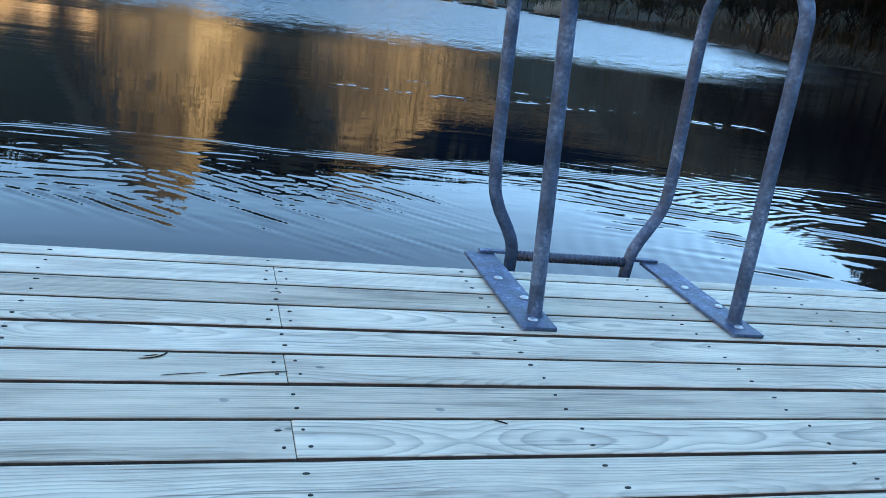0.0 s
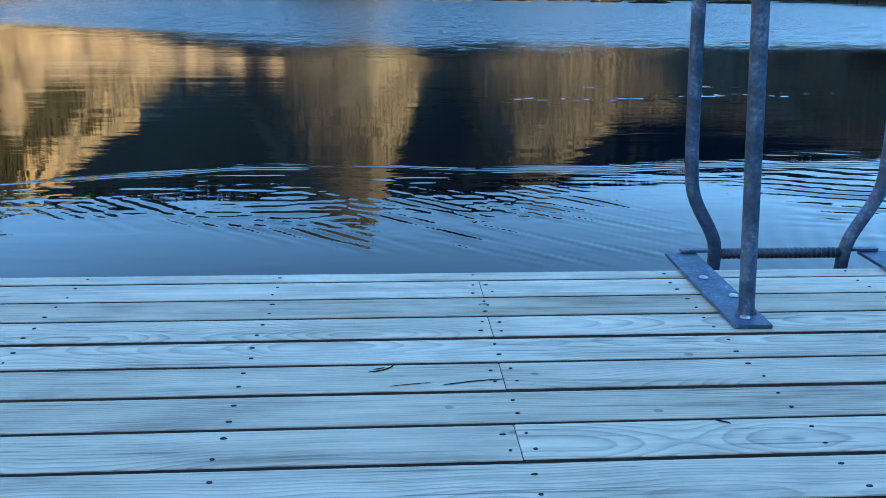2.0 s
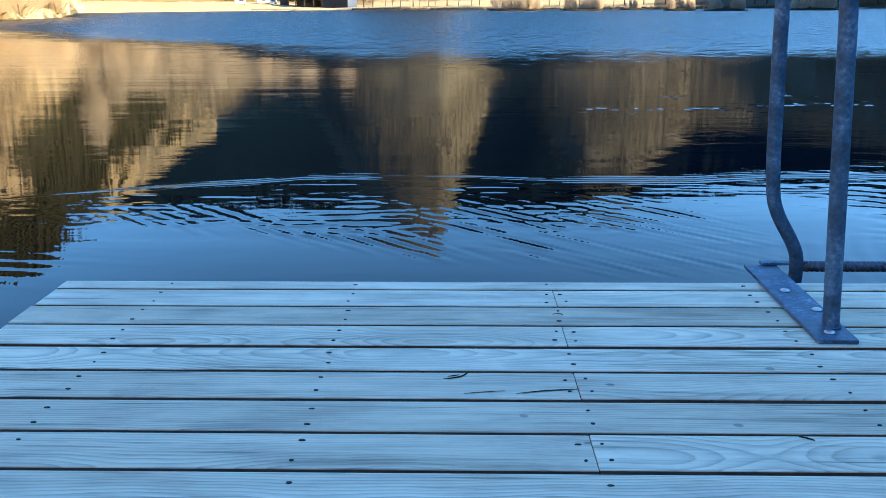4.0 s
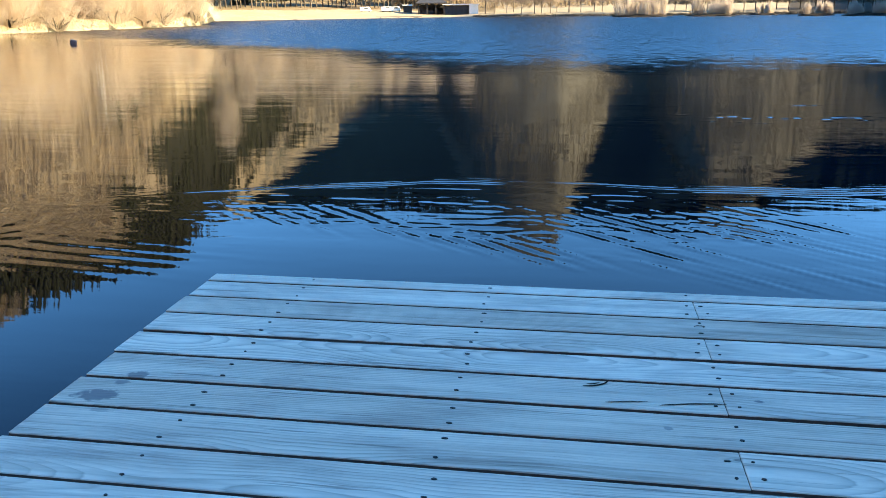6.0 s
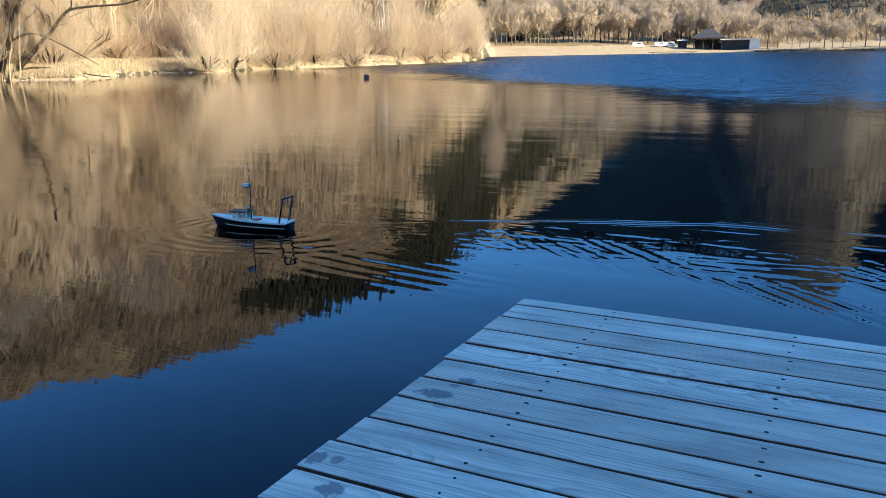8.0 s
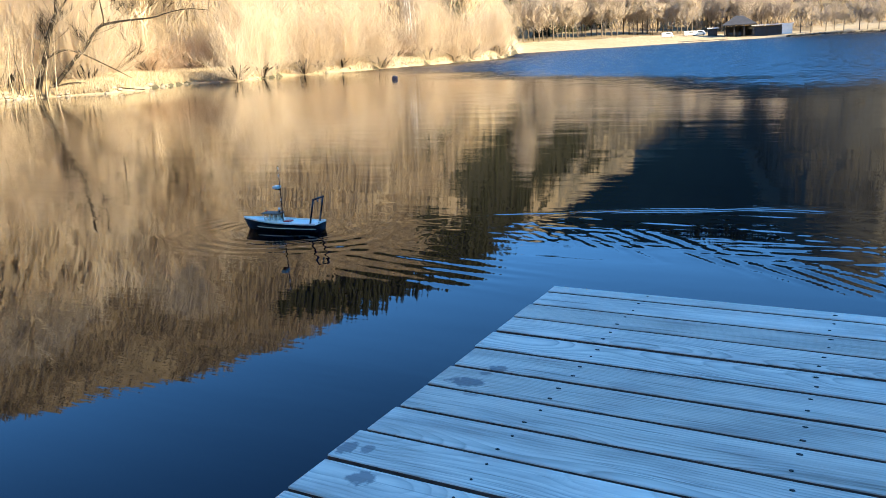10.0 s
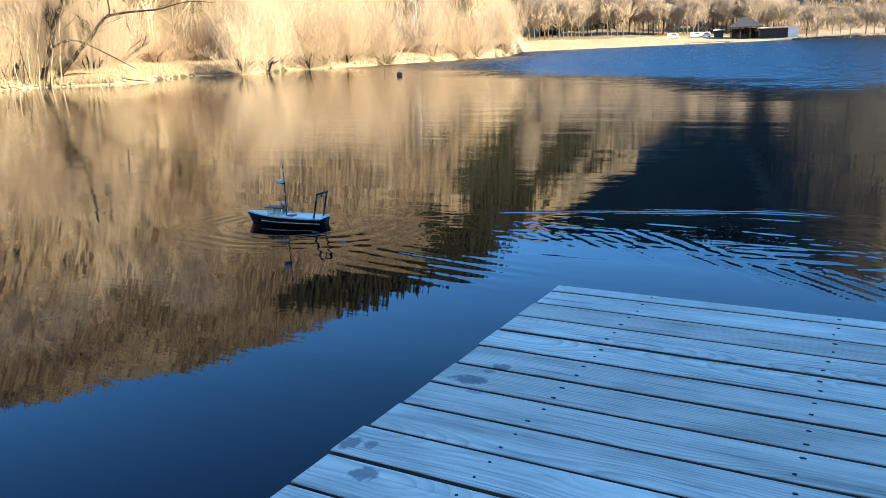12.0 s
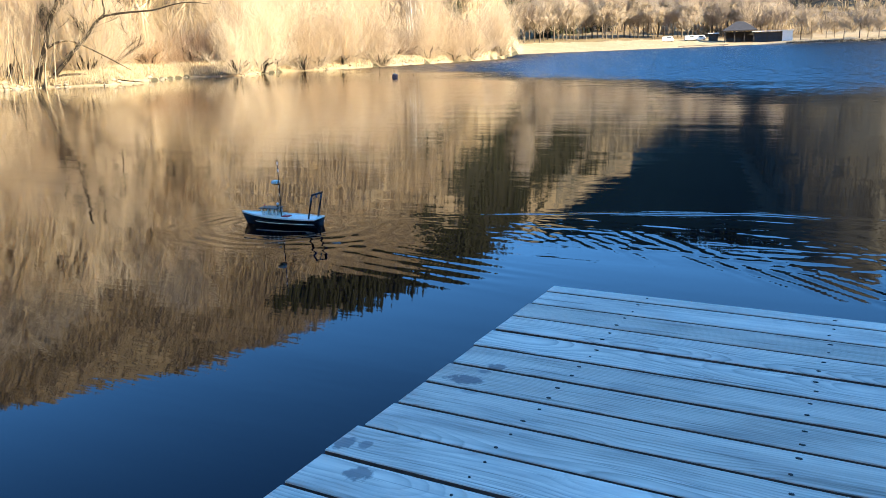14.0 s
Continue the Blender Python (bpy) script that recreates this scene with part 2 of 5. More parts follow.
def water_material():
    """Dark lake water: a mirror near the jetty, ruffled by wind further out."""
    m, nt, bsdf = material("lake_water")
    bsdf.inputs["Base Color"].default_value = (0.0001, 0.0005, 0.0018, 1)
    bsdf.inputs["IOR"].default_value = 1.22
    bsdf.inputs["Specular Tint"].default_value = (0.22, 0.5, 1.0, 1)
    p = nt.nodes.new("ShaderNodeNewGeometry").outputs["Position"]
    sep = nt.nodes.new("ShaderNodeSeparateXYZ")
    nt.links.new(p, sep.inputs[0])
    x, y = sep.outputs["X"], sep.outputs["Y"]
    big = noise_tex(nt, coords(nt, (0.035, 0.11, 1), world_space=True), 1.0, 3)
    # wind starts about twenty metres out; the water under the near bank is sheltered
    lee = math_node(nt, "MULTIPLY", math_node(nt, "MAXIMUM", math_node(nt, "SUBTRACT", -0.5, x), 0.0), 1.0)
    edge = math_node(nt, "SUBTRACT", y, lee)
    edge = math_node(nt, "SUBTRACT", edge, math_node(nt, "MULTIPLY", math_node(nt, "MAXIMUM", math_node(nt, "SUBTRACT", x, 15.0), 0.0), 0.9))
    edge = math_node(nt, "ADD", edge, math_node(nt, "MULTIPLY", math_node(nt, "SUBTRACT", big, 0.5), 14.0))
    streaks = noise_tex(nt, coords(nt, (0.5, 2.4, 1), world_space=True), 1.3, 4, 0.7)
    edge = math_node(nt, "ADD", edge, math_node(nt, "MULTIPLY", math_node(nt, "SUBTRACT", streaks, 0.5), 9.0))
    mr = nt.nodes.new("ShaderNodeMapRange")
    mr.interpolation_type = "SMOOTHSTEP"
    mr.inputs["From Min"].default_value, mr.inputs["From Max"].default_value = 14.0, 27.0
    nt.links.new(edge, mr.inputs["Value"])
    wind = mr.outputs[0]
    flecks = noise_tex(nt, coords(nt, (0.6, 1.7, 1), world_space=True), 2.0, 4, 0.75)
    amount = math_node(nt, "MULTIPLY", wind, ramp(nt, flecks, [(0.36, grey(0.22)), (0.57, grey(1.0))]))
    # ripples too fine to see grow with the open water
    reach = nt.nodes.new("ShaderNodeVectorMath")
    reach.operation = "LENGTH"
    nt.links.new(p, reach.inputs[0])
    fine = nt.nodes.new("ShaderNodeMapRange")
    fine.interpolation_type = "SMOOTHSTEP"
    for key, value in (("From Min", 3.5), ("From Max", 14.0), ("To Min", 0.018), ("To Max", 0.062)):
        fine.inputs[key].default_value = value
    nt.links.new(reach.outputs["Value"], fine.inputs["Value"])
    nt.links.new(math_node(nt, "ADD", math_node(nt, "MULTIPLY", amount, 0.16), fine.outputs[0]), bsdf.inputs["Roughness"])
    swell = noise_tex(nt, coords(nt, (0.16, 1.1, 1), world_space=True), 1.1, 2, 0.5)
    ripple = noise_tex(nt, coords(nt, (2.6, 13.0, 1), world_space=True), 1.6, 2)
    drift = ramp(nt, noise_tex(nt, coords(nt, (0.25, 0.8, 1), world_space=True), 1.0, 3), [(0.40, grey(0.25)), (0.62, grey(1.0))])
    ripple = math_node(nt, "MULTIPLY", ripple, drift)
    # glassy in the lee of the jetty
    glassy = nt.nodes.new("ShaderNodeMapRange")
    glassy.interpolation_type = "SMOOTHSTEP"
    for key, value in (("From Min", 2.5), ("From Max", 8.0), ("To Min", 0.3), ("To Max", 1.0)):
        glassy.inputs[key].default_value = value
    nt.links.new(reach.outputs["Value"], glassy.inputs["Value"])
    ripple = math_node(nt, "MULTIPLY", ripple, glassy.outputs[0])
    calm = math_node(nt, "ADD", math_node(nt, "MULTIPLY", swell, 0.005), math_node(nt, "MULTIPLY", ripple, 0.0010))
    flat = bump(nt, bsdf, calm, 1.0, 1.0)
    # wind waves: their steep faces look towards the jetty
    facet = nt.nodes.new("ShaderNodeTexNoise")
    facet.inputs["Scale"].default_value, facet.inputs["Detail"].default_value = 2.2, 3.0
    nt.links.new(coords(nt, (2.8, 3.4, 1), world_space=True), facet.inputs["Vector"])
    tilt = nt.nodes.new("ShaderNodeVectorMath")
    tilt.operation = "MULTIPLY_ADD"
    tilt.inputs[1].default_value, tilt.inputs[2].default_value = (0.44, 0.62, 0.0), (-0.22, -0.505, 1.0)
    nt.links.new(facet.outputs["Color"], tilt.inputs[0])
    blend = nt.nodes.new("ShaderNodeMix")
    blend.data_type = "VECTOR"
    nt.links.new(amount, blend.inputs[0])
    nt.links.new(flat.outputs[0], blend.inputs[4])
    nt.links.new(tilt.outputs[0], blend.inputs[5])
    unit = nt.nodes.new("ShaderNodeVectorMath")
    unit.operation = "NORMALIZE"
    nt.links.new(blend.outputs[1], unit.inputs[0])
    nt.links.new(unit.outputs[0], bsdf.inputs["Normal"])
    return m


WATER = water_material()


def ground_material(name, dark, light, accent, s1, s2, relief):
    m, nt, bsdf = material(name)
    v = coords(nt, world_space=True)
    a = noise_tex(nt, v, s1, 6, 0.6)
    b = noise_tex(nt, v, s2, 5, 0.65)
    col = ramp(nt, b, [(0.3, dark), (0.7, light)])
    col = mix(nt, ramp(nt, a, [(0.45, grey(0)), (0.65, grey(0.8))]), col, accent)
    nt.links.new(col, bsdf.inputs["Base Color"])
    bsdf.inputs["Roughness"].default_value = 0.95
    bsdf.inputs["Specular IOR Level"].default_value = 0.03
    bump(nt, bsdf, b, 0.6, relief)
    return m


DRY_GRASS = ground_material("dry_grass", (0.24, 0.19, 0.125), (0.44, 0.365, 0.25), (0.31, 0.23, 0.145), 0.12, 1.4, 0.15)
WOOD_FLOOR = ground_material("bare_woodland", (0.13, 0.098, 0.063), (0.29, 0.22, 0.14), (0.17, 0.135, 0.08), 0.018, 0.22, 0.8)
# the mountain's shade and blue sky fill are put into this colour
FAR_WOOD = ground_material("shaded_conifer_slope", (0.0014, 0.0062, 0.012), (0.0035, 0.0125, 0.021), (0.002, 0.008, 0.015), 0.01, 0.12, 0.3)
# slopes turned from the sun: part of their dimness is in this colour
DIM_FLOOR = ground_material("dim_brown_woodland", (0.049, 0.045, 0.036), (0.107, 0.097, 0.077), (0.066, 0.061, 0.048), 0.018, 0.22, 0.8)
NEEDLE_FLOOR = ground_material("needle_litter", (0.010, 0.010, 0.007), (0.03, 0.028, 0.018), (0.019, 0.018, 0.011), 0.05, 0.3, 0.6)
# floor of the right bank, its shade put into the colour
SHADE_FLOOR = ground_material("shaded_leaf_litter", (0.036, 0.031, 0.026), (0.095, 0.082, 0.068), (0.062, 0.053, 0.042), 0.2, 2.2, 0.2)
LAKE_BED = ground_material("lake_bed", (0.05, 0.045, 0.03), (0.10, 0.09, 0.06), (0.07, 0.06, 0.04), 0.3, 2.0, 0.05)
WILLOW = two_tone("pale_willow_stems", (0.56, 0.47, 0.36), (0.80, 0.70, 0.56), 0.6, 0.8, thin=0.6)
TWIG = two_tone("brown_twigs", (0.33, 0.28, 0.222), (0.52, 0.448, 0.362), 0.3, 0.9, thin=0.5)
BARK = two_tone("brown_bark", (0.25, 0.20, 0.152), (0.44, 0.36, 0.275), 1.5, 0.95)
# scrub of the right bank, with the bank's shade in its colour
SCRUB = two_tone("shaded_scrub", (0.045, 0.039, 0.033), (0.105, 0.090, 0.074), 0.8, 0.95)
# a darker copy of BARK for trunks, their shade put into the colour
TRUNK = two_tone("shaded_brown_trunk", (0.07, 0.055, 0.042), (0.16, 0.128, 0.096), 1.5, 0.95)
GREY_TWIG = two_tone("grey_brown_twigs", (0.26, 0.215, 0.17), (0.44, 0.37, 0.30), 0.3, 0.9, thin=0.4)
RUSSET = two_tone("russet_twigs", (0.42, 0.305, 0.215), (0.66, 0.51, 0.375), 0.5, 0.9, thin=0.5)
# dark bark; on the right bank it also carries the shade
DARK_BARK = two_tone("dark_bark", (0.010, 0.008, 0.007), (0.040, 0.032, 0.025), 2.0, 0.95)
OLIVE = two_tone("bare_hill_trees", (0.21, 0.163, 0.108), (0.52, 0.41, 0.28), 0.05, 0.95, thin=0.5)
# browner woods; the weaker sun on these slopes is in the colour too
BROWN = two_tone("dim_brown_trees", (0.082, 0.074, 0.060), (0.172, 0.154, 0.124), 0.03, 0.95, thin=0.4)
EVERGREEN = two_tone("olive_evergreen", (0.010, 0.0115, 0.007), (0.034, 0.034, 0.020), 0.08, 0.95)
# woods on the right, darkened in colour for their shade
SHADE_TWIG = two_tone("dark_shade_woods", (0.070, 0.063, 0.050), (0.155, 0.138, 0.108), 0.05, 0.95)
# skyline firs, near black: the mountain's shade is in their colour
NEEDLES = two_tone("shaded_dark_needles", (0.003, 0.005, 0.005), (0.008, 0.012, 0.010), 0.3, 0.9)
PALE_STEM = two_tone("pale_pink_grey_stems", (0.50, 0.42, 0.35), (0.76, 0.67, 0.58), 0.5, 0.85, thin=0.5)
REED = two_tone("dry_reed", (0.38, 0.305, 0.20), (0.64, 0.53, 0.37), 1.0, 0.85, thin=0.4)
STONE = two_tone("pale_bank_stone", (0.14, 0.12, 0.092), (0.34, 0.30, 0.24), 1.2, 0.9)
ROOF = two_tone("dark_roof_tiles", (0.02, 0.02, 0.024), (0.05, 0.05, 0.056), 1.0, 0.7)
WHITE = two_tone("white_paint", (0.72, 0.70, 0.65), (0.84, 0.82, 0.77), 2.0, 0.5)
DARK_PAINT = two_tone("dark_timber_cladding", (0.025, 0.022, 0.02), (0.06, 0.052, 0.045), 3.0, 0.8)
GLASS_DARK = two_tone("dark_glass", (0.03, 0.036, 0.042), (0.07, 0.08, 0.09), 5.0, 0.08)
HULL = two_tone("black_hull_paint", (0.008, 0.009, 0.011), (0.02, 0.022, 0.025), 25, 0.22, relief=0.02)


def clear_glass():
    m, nt, bsdf = material("clear_cabin_glass")
    bsdf.inputs["Transmission Weight"].default_value = 0.95
    bsdf.inputs["Roughness"].default_value = 0.03
    bsdf.inputs["IOR"].default_value = 1.2
    bsdf.inputs["Base Color"].default_value = (0.80, 0.86, 0.86, 1)
    return m


CABIN_GLASS = clear_glass()
CREAM = two_tone("off_white_deck_paint", (0.90, 0.83, 0.70), (0.95, 0.88, 0.75), 30, 0.45, relief=0.03)
RED = two_tone("red_plastic", (0.45, 0.03, 0.025), (0.62, 0.06, 0.04), 30, 0.4)
BLUE = two_tone("dark_blue_plastic", (0.004, 0.005, 0.016), (0.010, 0.012, 0.035), 8, 0.5)
GREEN = two_tone("dark_green_roof_paint", (0.015, 0.03, 0.025), (0.03, 0.05, 0.042), 40, 0.5)

# ---------------------------------------------------------------- mesh helpers


def part(name, bm, mat, parent=None, label="", smooth=False):
    me = bpy.data.meshes.new(name)
    bm.to_mesh(me)
    bm.free()
    for one in (mat if isinstance(mat, (list, tuple)) else [mat]):
        me.materials.append(one)
    if smooth:
        me.polygons.foreach_set("use_smooth", [True] * len(me.polygons))
    ob = new(name, me)
    if parent:
        ob.parent = parent
    if label:
        tagged(ob, label)
    return ob


def raw(name, verts, faces, mat, parent=None, smooth=False):
    me = bpy.data.meshes.new(name)
    me.from_pydata(verts, [], faces)
    for one in (mat if isinstance(mat, (list, tuple)) else [mat]):
        me.materials.append(one)
    if smooth:
        me.polygons.foreach_set("use_smooth", [True] * len(me.polygons))
    ob = new(name, me)
    if parent:
        ob.parent = parent
    return ob


def box(bm, x0, y0, z0, x1, y1, z1, bevel=0.0):
    verts = bmesh.ops.create_cube(bm, size=1.0)["verts"]
    for v in verts:
        v.co = Vector(((x0 + x1) / 2 + v.co.x * (x1 - x0), (y0 + y1) / 2 + v.co.y * (y1 - y0), (z0 + z1) / 2 + v.co.z * (z1 - z0)))
    if bevel:
        edges = list({e for v in verts for e in v.link_edges})
        bmesh.ops.bevel(bm, geom=edges, offset=bevel, segments=2, profile=0.6, affect="EDGES")
    return verts


def boxed(name, dims, mat, parent=None, bevel=0.0, label=""):
    bm = bmesh.new()
    box(bm, *dims, bevel)
    return part(name, bm, mat, parent, label)


def thing(name, place, label, category, group="", kind=""):
    ob = new(name)
    ob.location = place
    return tagged(ob, label, category, group, kind)


def smooth_line(points, rounds=2):
    """Chaikin's corner cutting: bends a line of points."""
    pts = [Vector(p) for p in points]
    for _ in range(rounds):
        out = [pts[0]]
        for a, b in zip(pts, pts[1:]):
            out += [a.lerp(b, 0.25), a.lerp(b, 0.75)]
        pts = out + [pts[-1]]
    return pts


def tube_data(points, radii, sides=8, cap=True):
    """Vertices and faces of a tube along points with a radius for each."""
    pts = [Vector(p) for p in points]
    verts, faces = [], []
    prev = None
    for i, p in enumerate(pts):
        d = (pts[min(i + 1, len(pts) - 1)] - pts[max(i - 1, 0)]).normalized()
        ref = prev if prev is not None else (Vector((1, 0, 0)) if abs(d.x) < 0.8 else Vector((0, 1, 0)))
        u = (ref - d * ref.dot(d)).normalized()
        prev = u
        w = d.cross(u)
        if not isinstance(radii, (list, tuple)):
            r = radii
        else:
            r = radii[i] if len(radii) == len(pts) else radii[0] + (radii[1] - radii[0]) * i / (len(pts) - 1)
        for k in range(sides):
            a = 2 * math.pi * k / sides
            verts.append(p + (u * math.cos(a) + w * math.sin(a)) * r)
    for i in range(len(pts) - 1):
        for k in range(sides):
            a, b = i * sides + k, i * sides + (k + 1) % sides
            faces.append((a, b, b + sides, a + sides))
    if cap:
        faces.append(tuple(range(sides))[::-1])
        faces.append(tuple(range((len(pts) - 1) * sides, len(pts) * sides)))
    return verts, faces


def tube(name, points, radii, mat, parent=None, sides=12):
    v, f = tube_data(points, radii, sides)
    return raw(name, v, f, mat, parent, smooth=True)


def add_tube(verts, faces, points, radii, sides=3):
    v, f = tube_data(points, radii, sides, cap=False)
    n = len(verts)
    verts += v
    faces += [tuple(i + n for i in q) for q in f]


# ---------------------------------------------------------------- ground and lake
WATER_Z = -0.5
CX, CY = 1.2, -2.5                    # the plan is laid out round this spot on the jetty
SHORE = [(-180, 9), (-120, 26), (-90, 40), (-60, 62), (-50, 76), (-43, 88), (-37.4, 82), (-33, 125), (-28.5, 170), (-25, 210), (-20, 200), (-14, 180), (-6, 185), (0, 192), (6, 208),
         (9.3, 212), (13, 206), (18, 196), (24, 185), (24.8, 118), (26, 108), (29, 97), (34, 86), (40, 80), (43, 70), (46, 74), (51, 58), (55, 60), (70, 52), (90, 40), (120, 28), (180, 9)]
NEAR_RIDGE = [(-180, 27), (-60, 26), (-50, 19), (-44, 13), (-36, 10.5), (-28, 9), (-20, 8), (-16, 8.4), (-14, 10.2), (-12, 12.2), (-9, 12.8), (-7, 11.4), (-5.6, 8.6), (-4.6, 7.0), (-3.4, 7.4), (-1.6, 9.6), (-0.2, 12.4), (0.9, 16.2),
              (3, 16.2), (5.3, 15.2), (6.7, 13.8), (7.6, 12.2), (8.5, 10.0), (9.4, 8.0), (10.4, 6.8), (11.5, 6.2), (12.8, 6.7), (15.6, 7.9), (18.6, 9.3), (20.6, 10.8), (23.4, 12.4), (26.5, 14.2), (28.2, 15.5), (31.4, 16.5),
              (36.6, 17.2), (42, 18.5), (46, 19.8), (52, 20.1), (60, 20), (90, 18), (120, 20), (180, 27)]
FAR_RIDGE = [(-180, 10), (-60, 12), (-36, 11), (-21, 12.2), (-13, 13.3), (-5.4, 14.8), (0, 14.6), (5, 14.4), (9, 14.2), (14, 13.9), (22, 13.9), (27, 12.5), (40, 11), (180, 10)]


def lookup(table, az):
    return np.interp(az, [a for a, _ in table], [v for _, v in table])


def terrain(az, r):
    """Height of the ground at az degrees to the left of +y and r metres out."""
    az, r = np.asarray(az, float), np.asarray(r, float)
    shore = lookup(SHORE, az)
    s = r - shore
    bed = WATER_Z - 0.05 - np.minimum(3.0, 0.22 * -np.minimum(s, 0))
    step = lookup([(-180, 0.8), (-30, 0.8), (-22, 0.35), (5, 0.35), (8, 0.2), (24, 0.2), (25, 0.9), (180, 0.9)], az)
    sp = np.maximum(s, 0)
    low = WATER_Z - 0.05 + step * (1 - np.exp(-sp / 1.3)) + lookup([(-180, 0.035), (8, 0.035), (13, 0.07), (24, 0.075), (25, 0.035), (180, 0.035)], az) * np.minimum(sp, 60)
    foot = np.maximum(shore + 5, lookup([(-180, 20), (-40, 100), (-30, 190), (-24, 270), (21, 260), (24.5, 215), (28.5, 135), (34, 105), (180, 60)], az))
    ridge = np.maximum(foot + 60, lookup([(-180, 120), (-70, 130), (-45, 190), (-30, 360), (-20, 520), (20, 520), (27, 300), (40, 250), (180, 220)], az))
    t = np.clip((r - foot) / (ridge - foot), 0, 1)
    crest = ridge * np.tan(np.radians(lookup(NEAR_RIDGE, az))) - np.where(np.abs(az) < 80, np.interp(az, [10, 26], [6.5, 2.0]), 0.0)
    near = low + (crest - 2) * t ** 1.25
    u = np.clip((r - ridge) / 250, 0, 1)
    near = near - crest * 0.35 * u
    far_crest = 1050 * np.tan(np.radians(lookup(FAR_RIDGE, az))) - 18
    v = np.clip((r - 960) / 90, 0, 1)
    far = far_crest * v ** 0.8 - far_crest * 0.3 * np.clip((r - 1050) / 500, 0, 1)
    z = np.where(s < 0, bed, np.maximum(near, np.where(r > 940, far, -10)))
    return z


def at(az, r):
    a = math.radians(az)
    return CX - r * math.sin(a), CY + r * math.cos(a)


def on_ground(az, r):
    x, y = at(az, r)
    return Vector((x, y, float(terrain(az, r))))


def evergreen(p, az):
    """How much the hillside at p belongs to a stand of evergreens, from about -0.5 to 1."""
    rise = math.degrees(math.atan2(p.z, math.hypot(p.x - CX, p.y - CY)))
    grove = 1.0 - math.hypot((az - 25.0) / 6.0, (rise - 7.0 - 0.25 * (az - 25.0)) / 3.4)
    if az < 12.0:
        return -1.0
    for ga, ge, wa, we in ((37.0, 15.3, 6.0, 1.2), (30.5, 10.5, 2.0, 1.6)):
        grove = max(grove, 1.0 - math.hypot((az - ga) / wa, (rise - ge) / we))
    if 12.5 < az < 24.0:
        grove = max(grove, 1.6 * noise.noise((p.x / 26, p.y / 26, 2.0)) - 0.42)
    return max(noise.noise((p.x / 95, p.y / 95, 9.0)) - (0.30 if az > 31 else 0.08), 0.75 * grove + 0.25 * noise.noise((p.x / 30, p.y / 30, 4.0)))


def build_ground():
    azs = np.concatenate([np.arange(-180, -62, 3.0), np.arange(-62, 76, 0.5), np.arange(76, 180.1, 4.0)])
    rs = np.unique(np.concatenate([np.arange(6, 120, 1.5), np.arange(120, 240, 1.5), np.arange(240, 300, 3.0), np.arange(300, 560, 4.0), np.geomspace(560, 1700, 40), [2600, 4200]]))
    A, R = np.meshgrid(azs, rs, indexing="ij")
    # let one ring of the grid run along the waterline
    line = lookup(SHORE, azs)
    near = rs[np.abs(rs[None, :] - line[:, None]).argmin(1)]
    R = R + (line - near)[:, None] * np.exp(-((R - line[:, None]) / 9.0) ** 2)
    Z = terrain(A, R)
    rough = np.zeros_like(Z)
    for i in range(A.shape[0]):
        for j in range(A.shape[1]):
            r = R[i, j]
            x, y = at(A[i, j], r)
            if Z[i, j] > 0.3:
                k = min(1.0, (Z[i, j] - 0.3) / 12)
                rough[i, j] = k * (5.0 * noise.noise((x / 60, y / 60, 0)) + 2.0 * noise.noise((x / 14, y / 14, 3))) + 0.25 * noise.noise((x / 3, y / 3, 7))
            elif Z[i, j] > WATER_Z:
                rough[i, j] = 0.12 * noise.noise((x / 2, y / 2, 5))
    Z = Z + rough
    verts = [(*at(A[i, j], R[i, j]), Z[i, j]) for i in range(A.shape[0]) for j in range(A.shape[1])]
    n = len(rs)
    shore = lookup(SHORE, azs)
    faces, slots = [], []
    edge = random.Random(2)
    for i in range(len(azs) - 1):
        for j in range(n - 1):
            a = i * n + j
            faces.append((a, a + n, a + n + 1, a + 1))
            r, z = rs[j], Z[i, j]
            # low azimuths take the dimmer floors, whose colour holds the shade
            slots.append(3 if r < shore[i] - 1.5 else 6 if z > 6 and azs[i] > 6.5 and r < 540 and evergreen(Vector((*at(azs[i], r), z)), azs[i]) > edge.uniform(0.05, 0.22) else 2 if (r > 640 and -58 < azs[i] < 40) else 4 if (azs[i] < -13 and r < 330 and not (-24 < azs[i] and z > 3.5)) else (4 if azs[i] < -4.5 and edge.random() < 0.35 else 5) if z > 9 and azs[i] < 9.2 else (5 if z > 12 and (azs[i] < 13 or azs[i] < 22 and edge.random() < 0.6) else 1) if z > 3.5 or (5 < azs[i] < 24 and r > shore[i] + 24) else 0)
    inner = [i * n for i in range(len(azs) - 1)]
    faces.append(tuple(inner))
    slots.append(0)
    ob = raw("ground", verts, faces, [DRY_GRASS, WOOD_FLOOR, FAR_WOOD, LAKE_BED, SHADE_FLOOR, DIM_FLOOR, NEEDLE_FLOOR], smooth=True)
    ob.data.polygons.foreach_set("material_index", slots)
    tagged(ob, "dry grass banks and bare wooded hills round the lake", "ground", kind="structure")


build_ground()

BOAT = Vector((-3.37, 2.44, WATER_Z))


def fuzz(U, V, seed):
    """Smooth noise from 0 to 1 on a lattice of unit cells."""
    i, j = np.floor(U), np.floor(V)
    a, b = U - i, V - j
    a, b = a * a * (3 - 2 * a), b * b * (3 - 2 * b)

    def cell(p, q):
        h = np.sin(p * 127.1 + q * 311.7 + seed * 74.7) * 43758.5453
        return h - np.floor(h)

    return (cell(i, j) * (1 - a) + cell(i + 1, j) * a) * (1 - b) + (cell(i, j + 1) * (1 - a) + cell(i + 1, j + 1) * a) * b


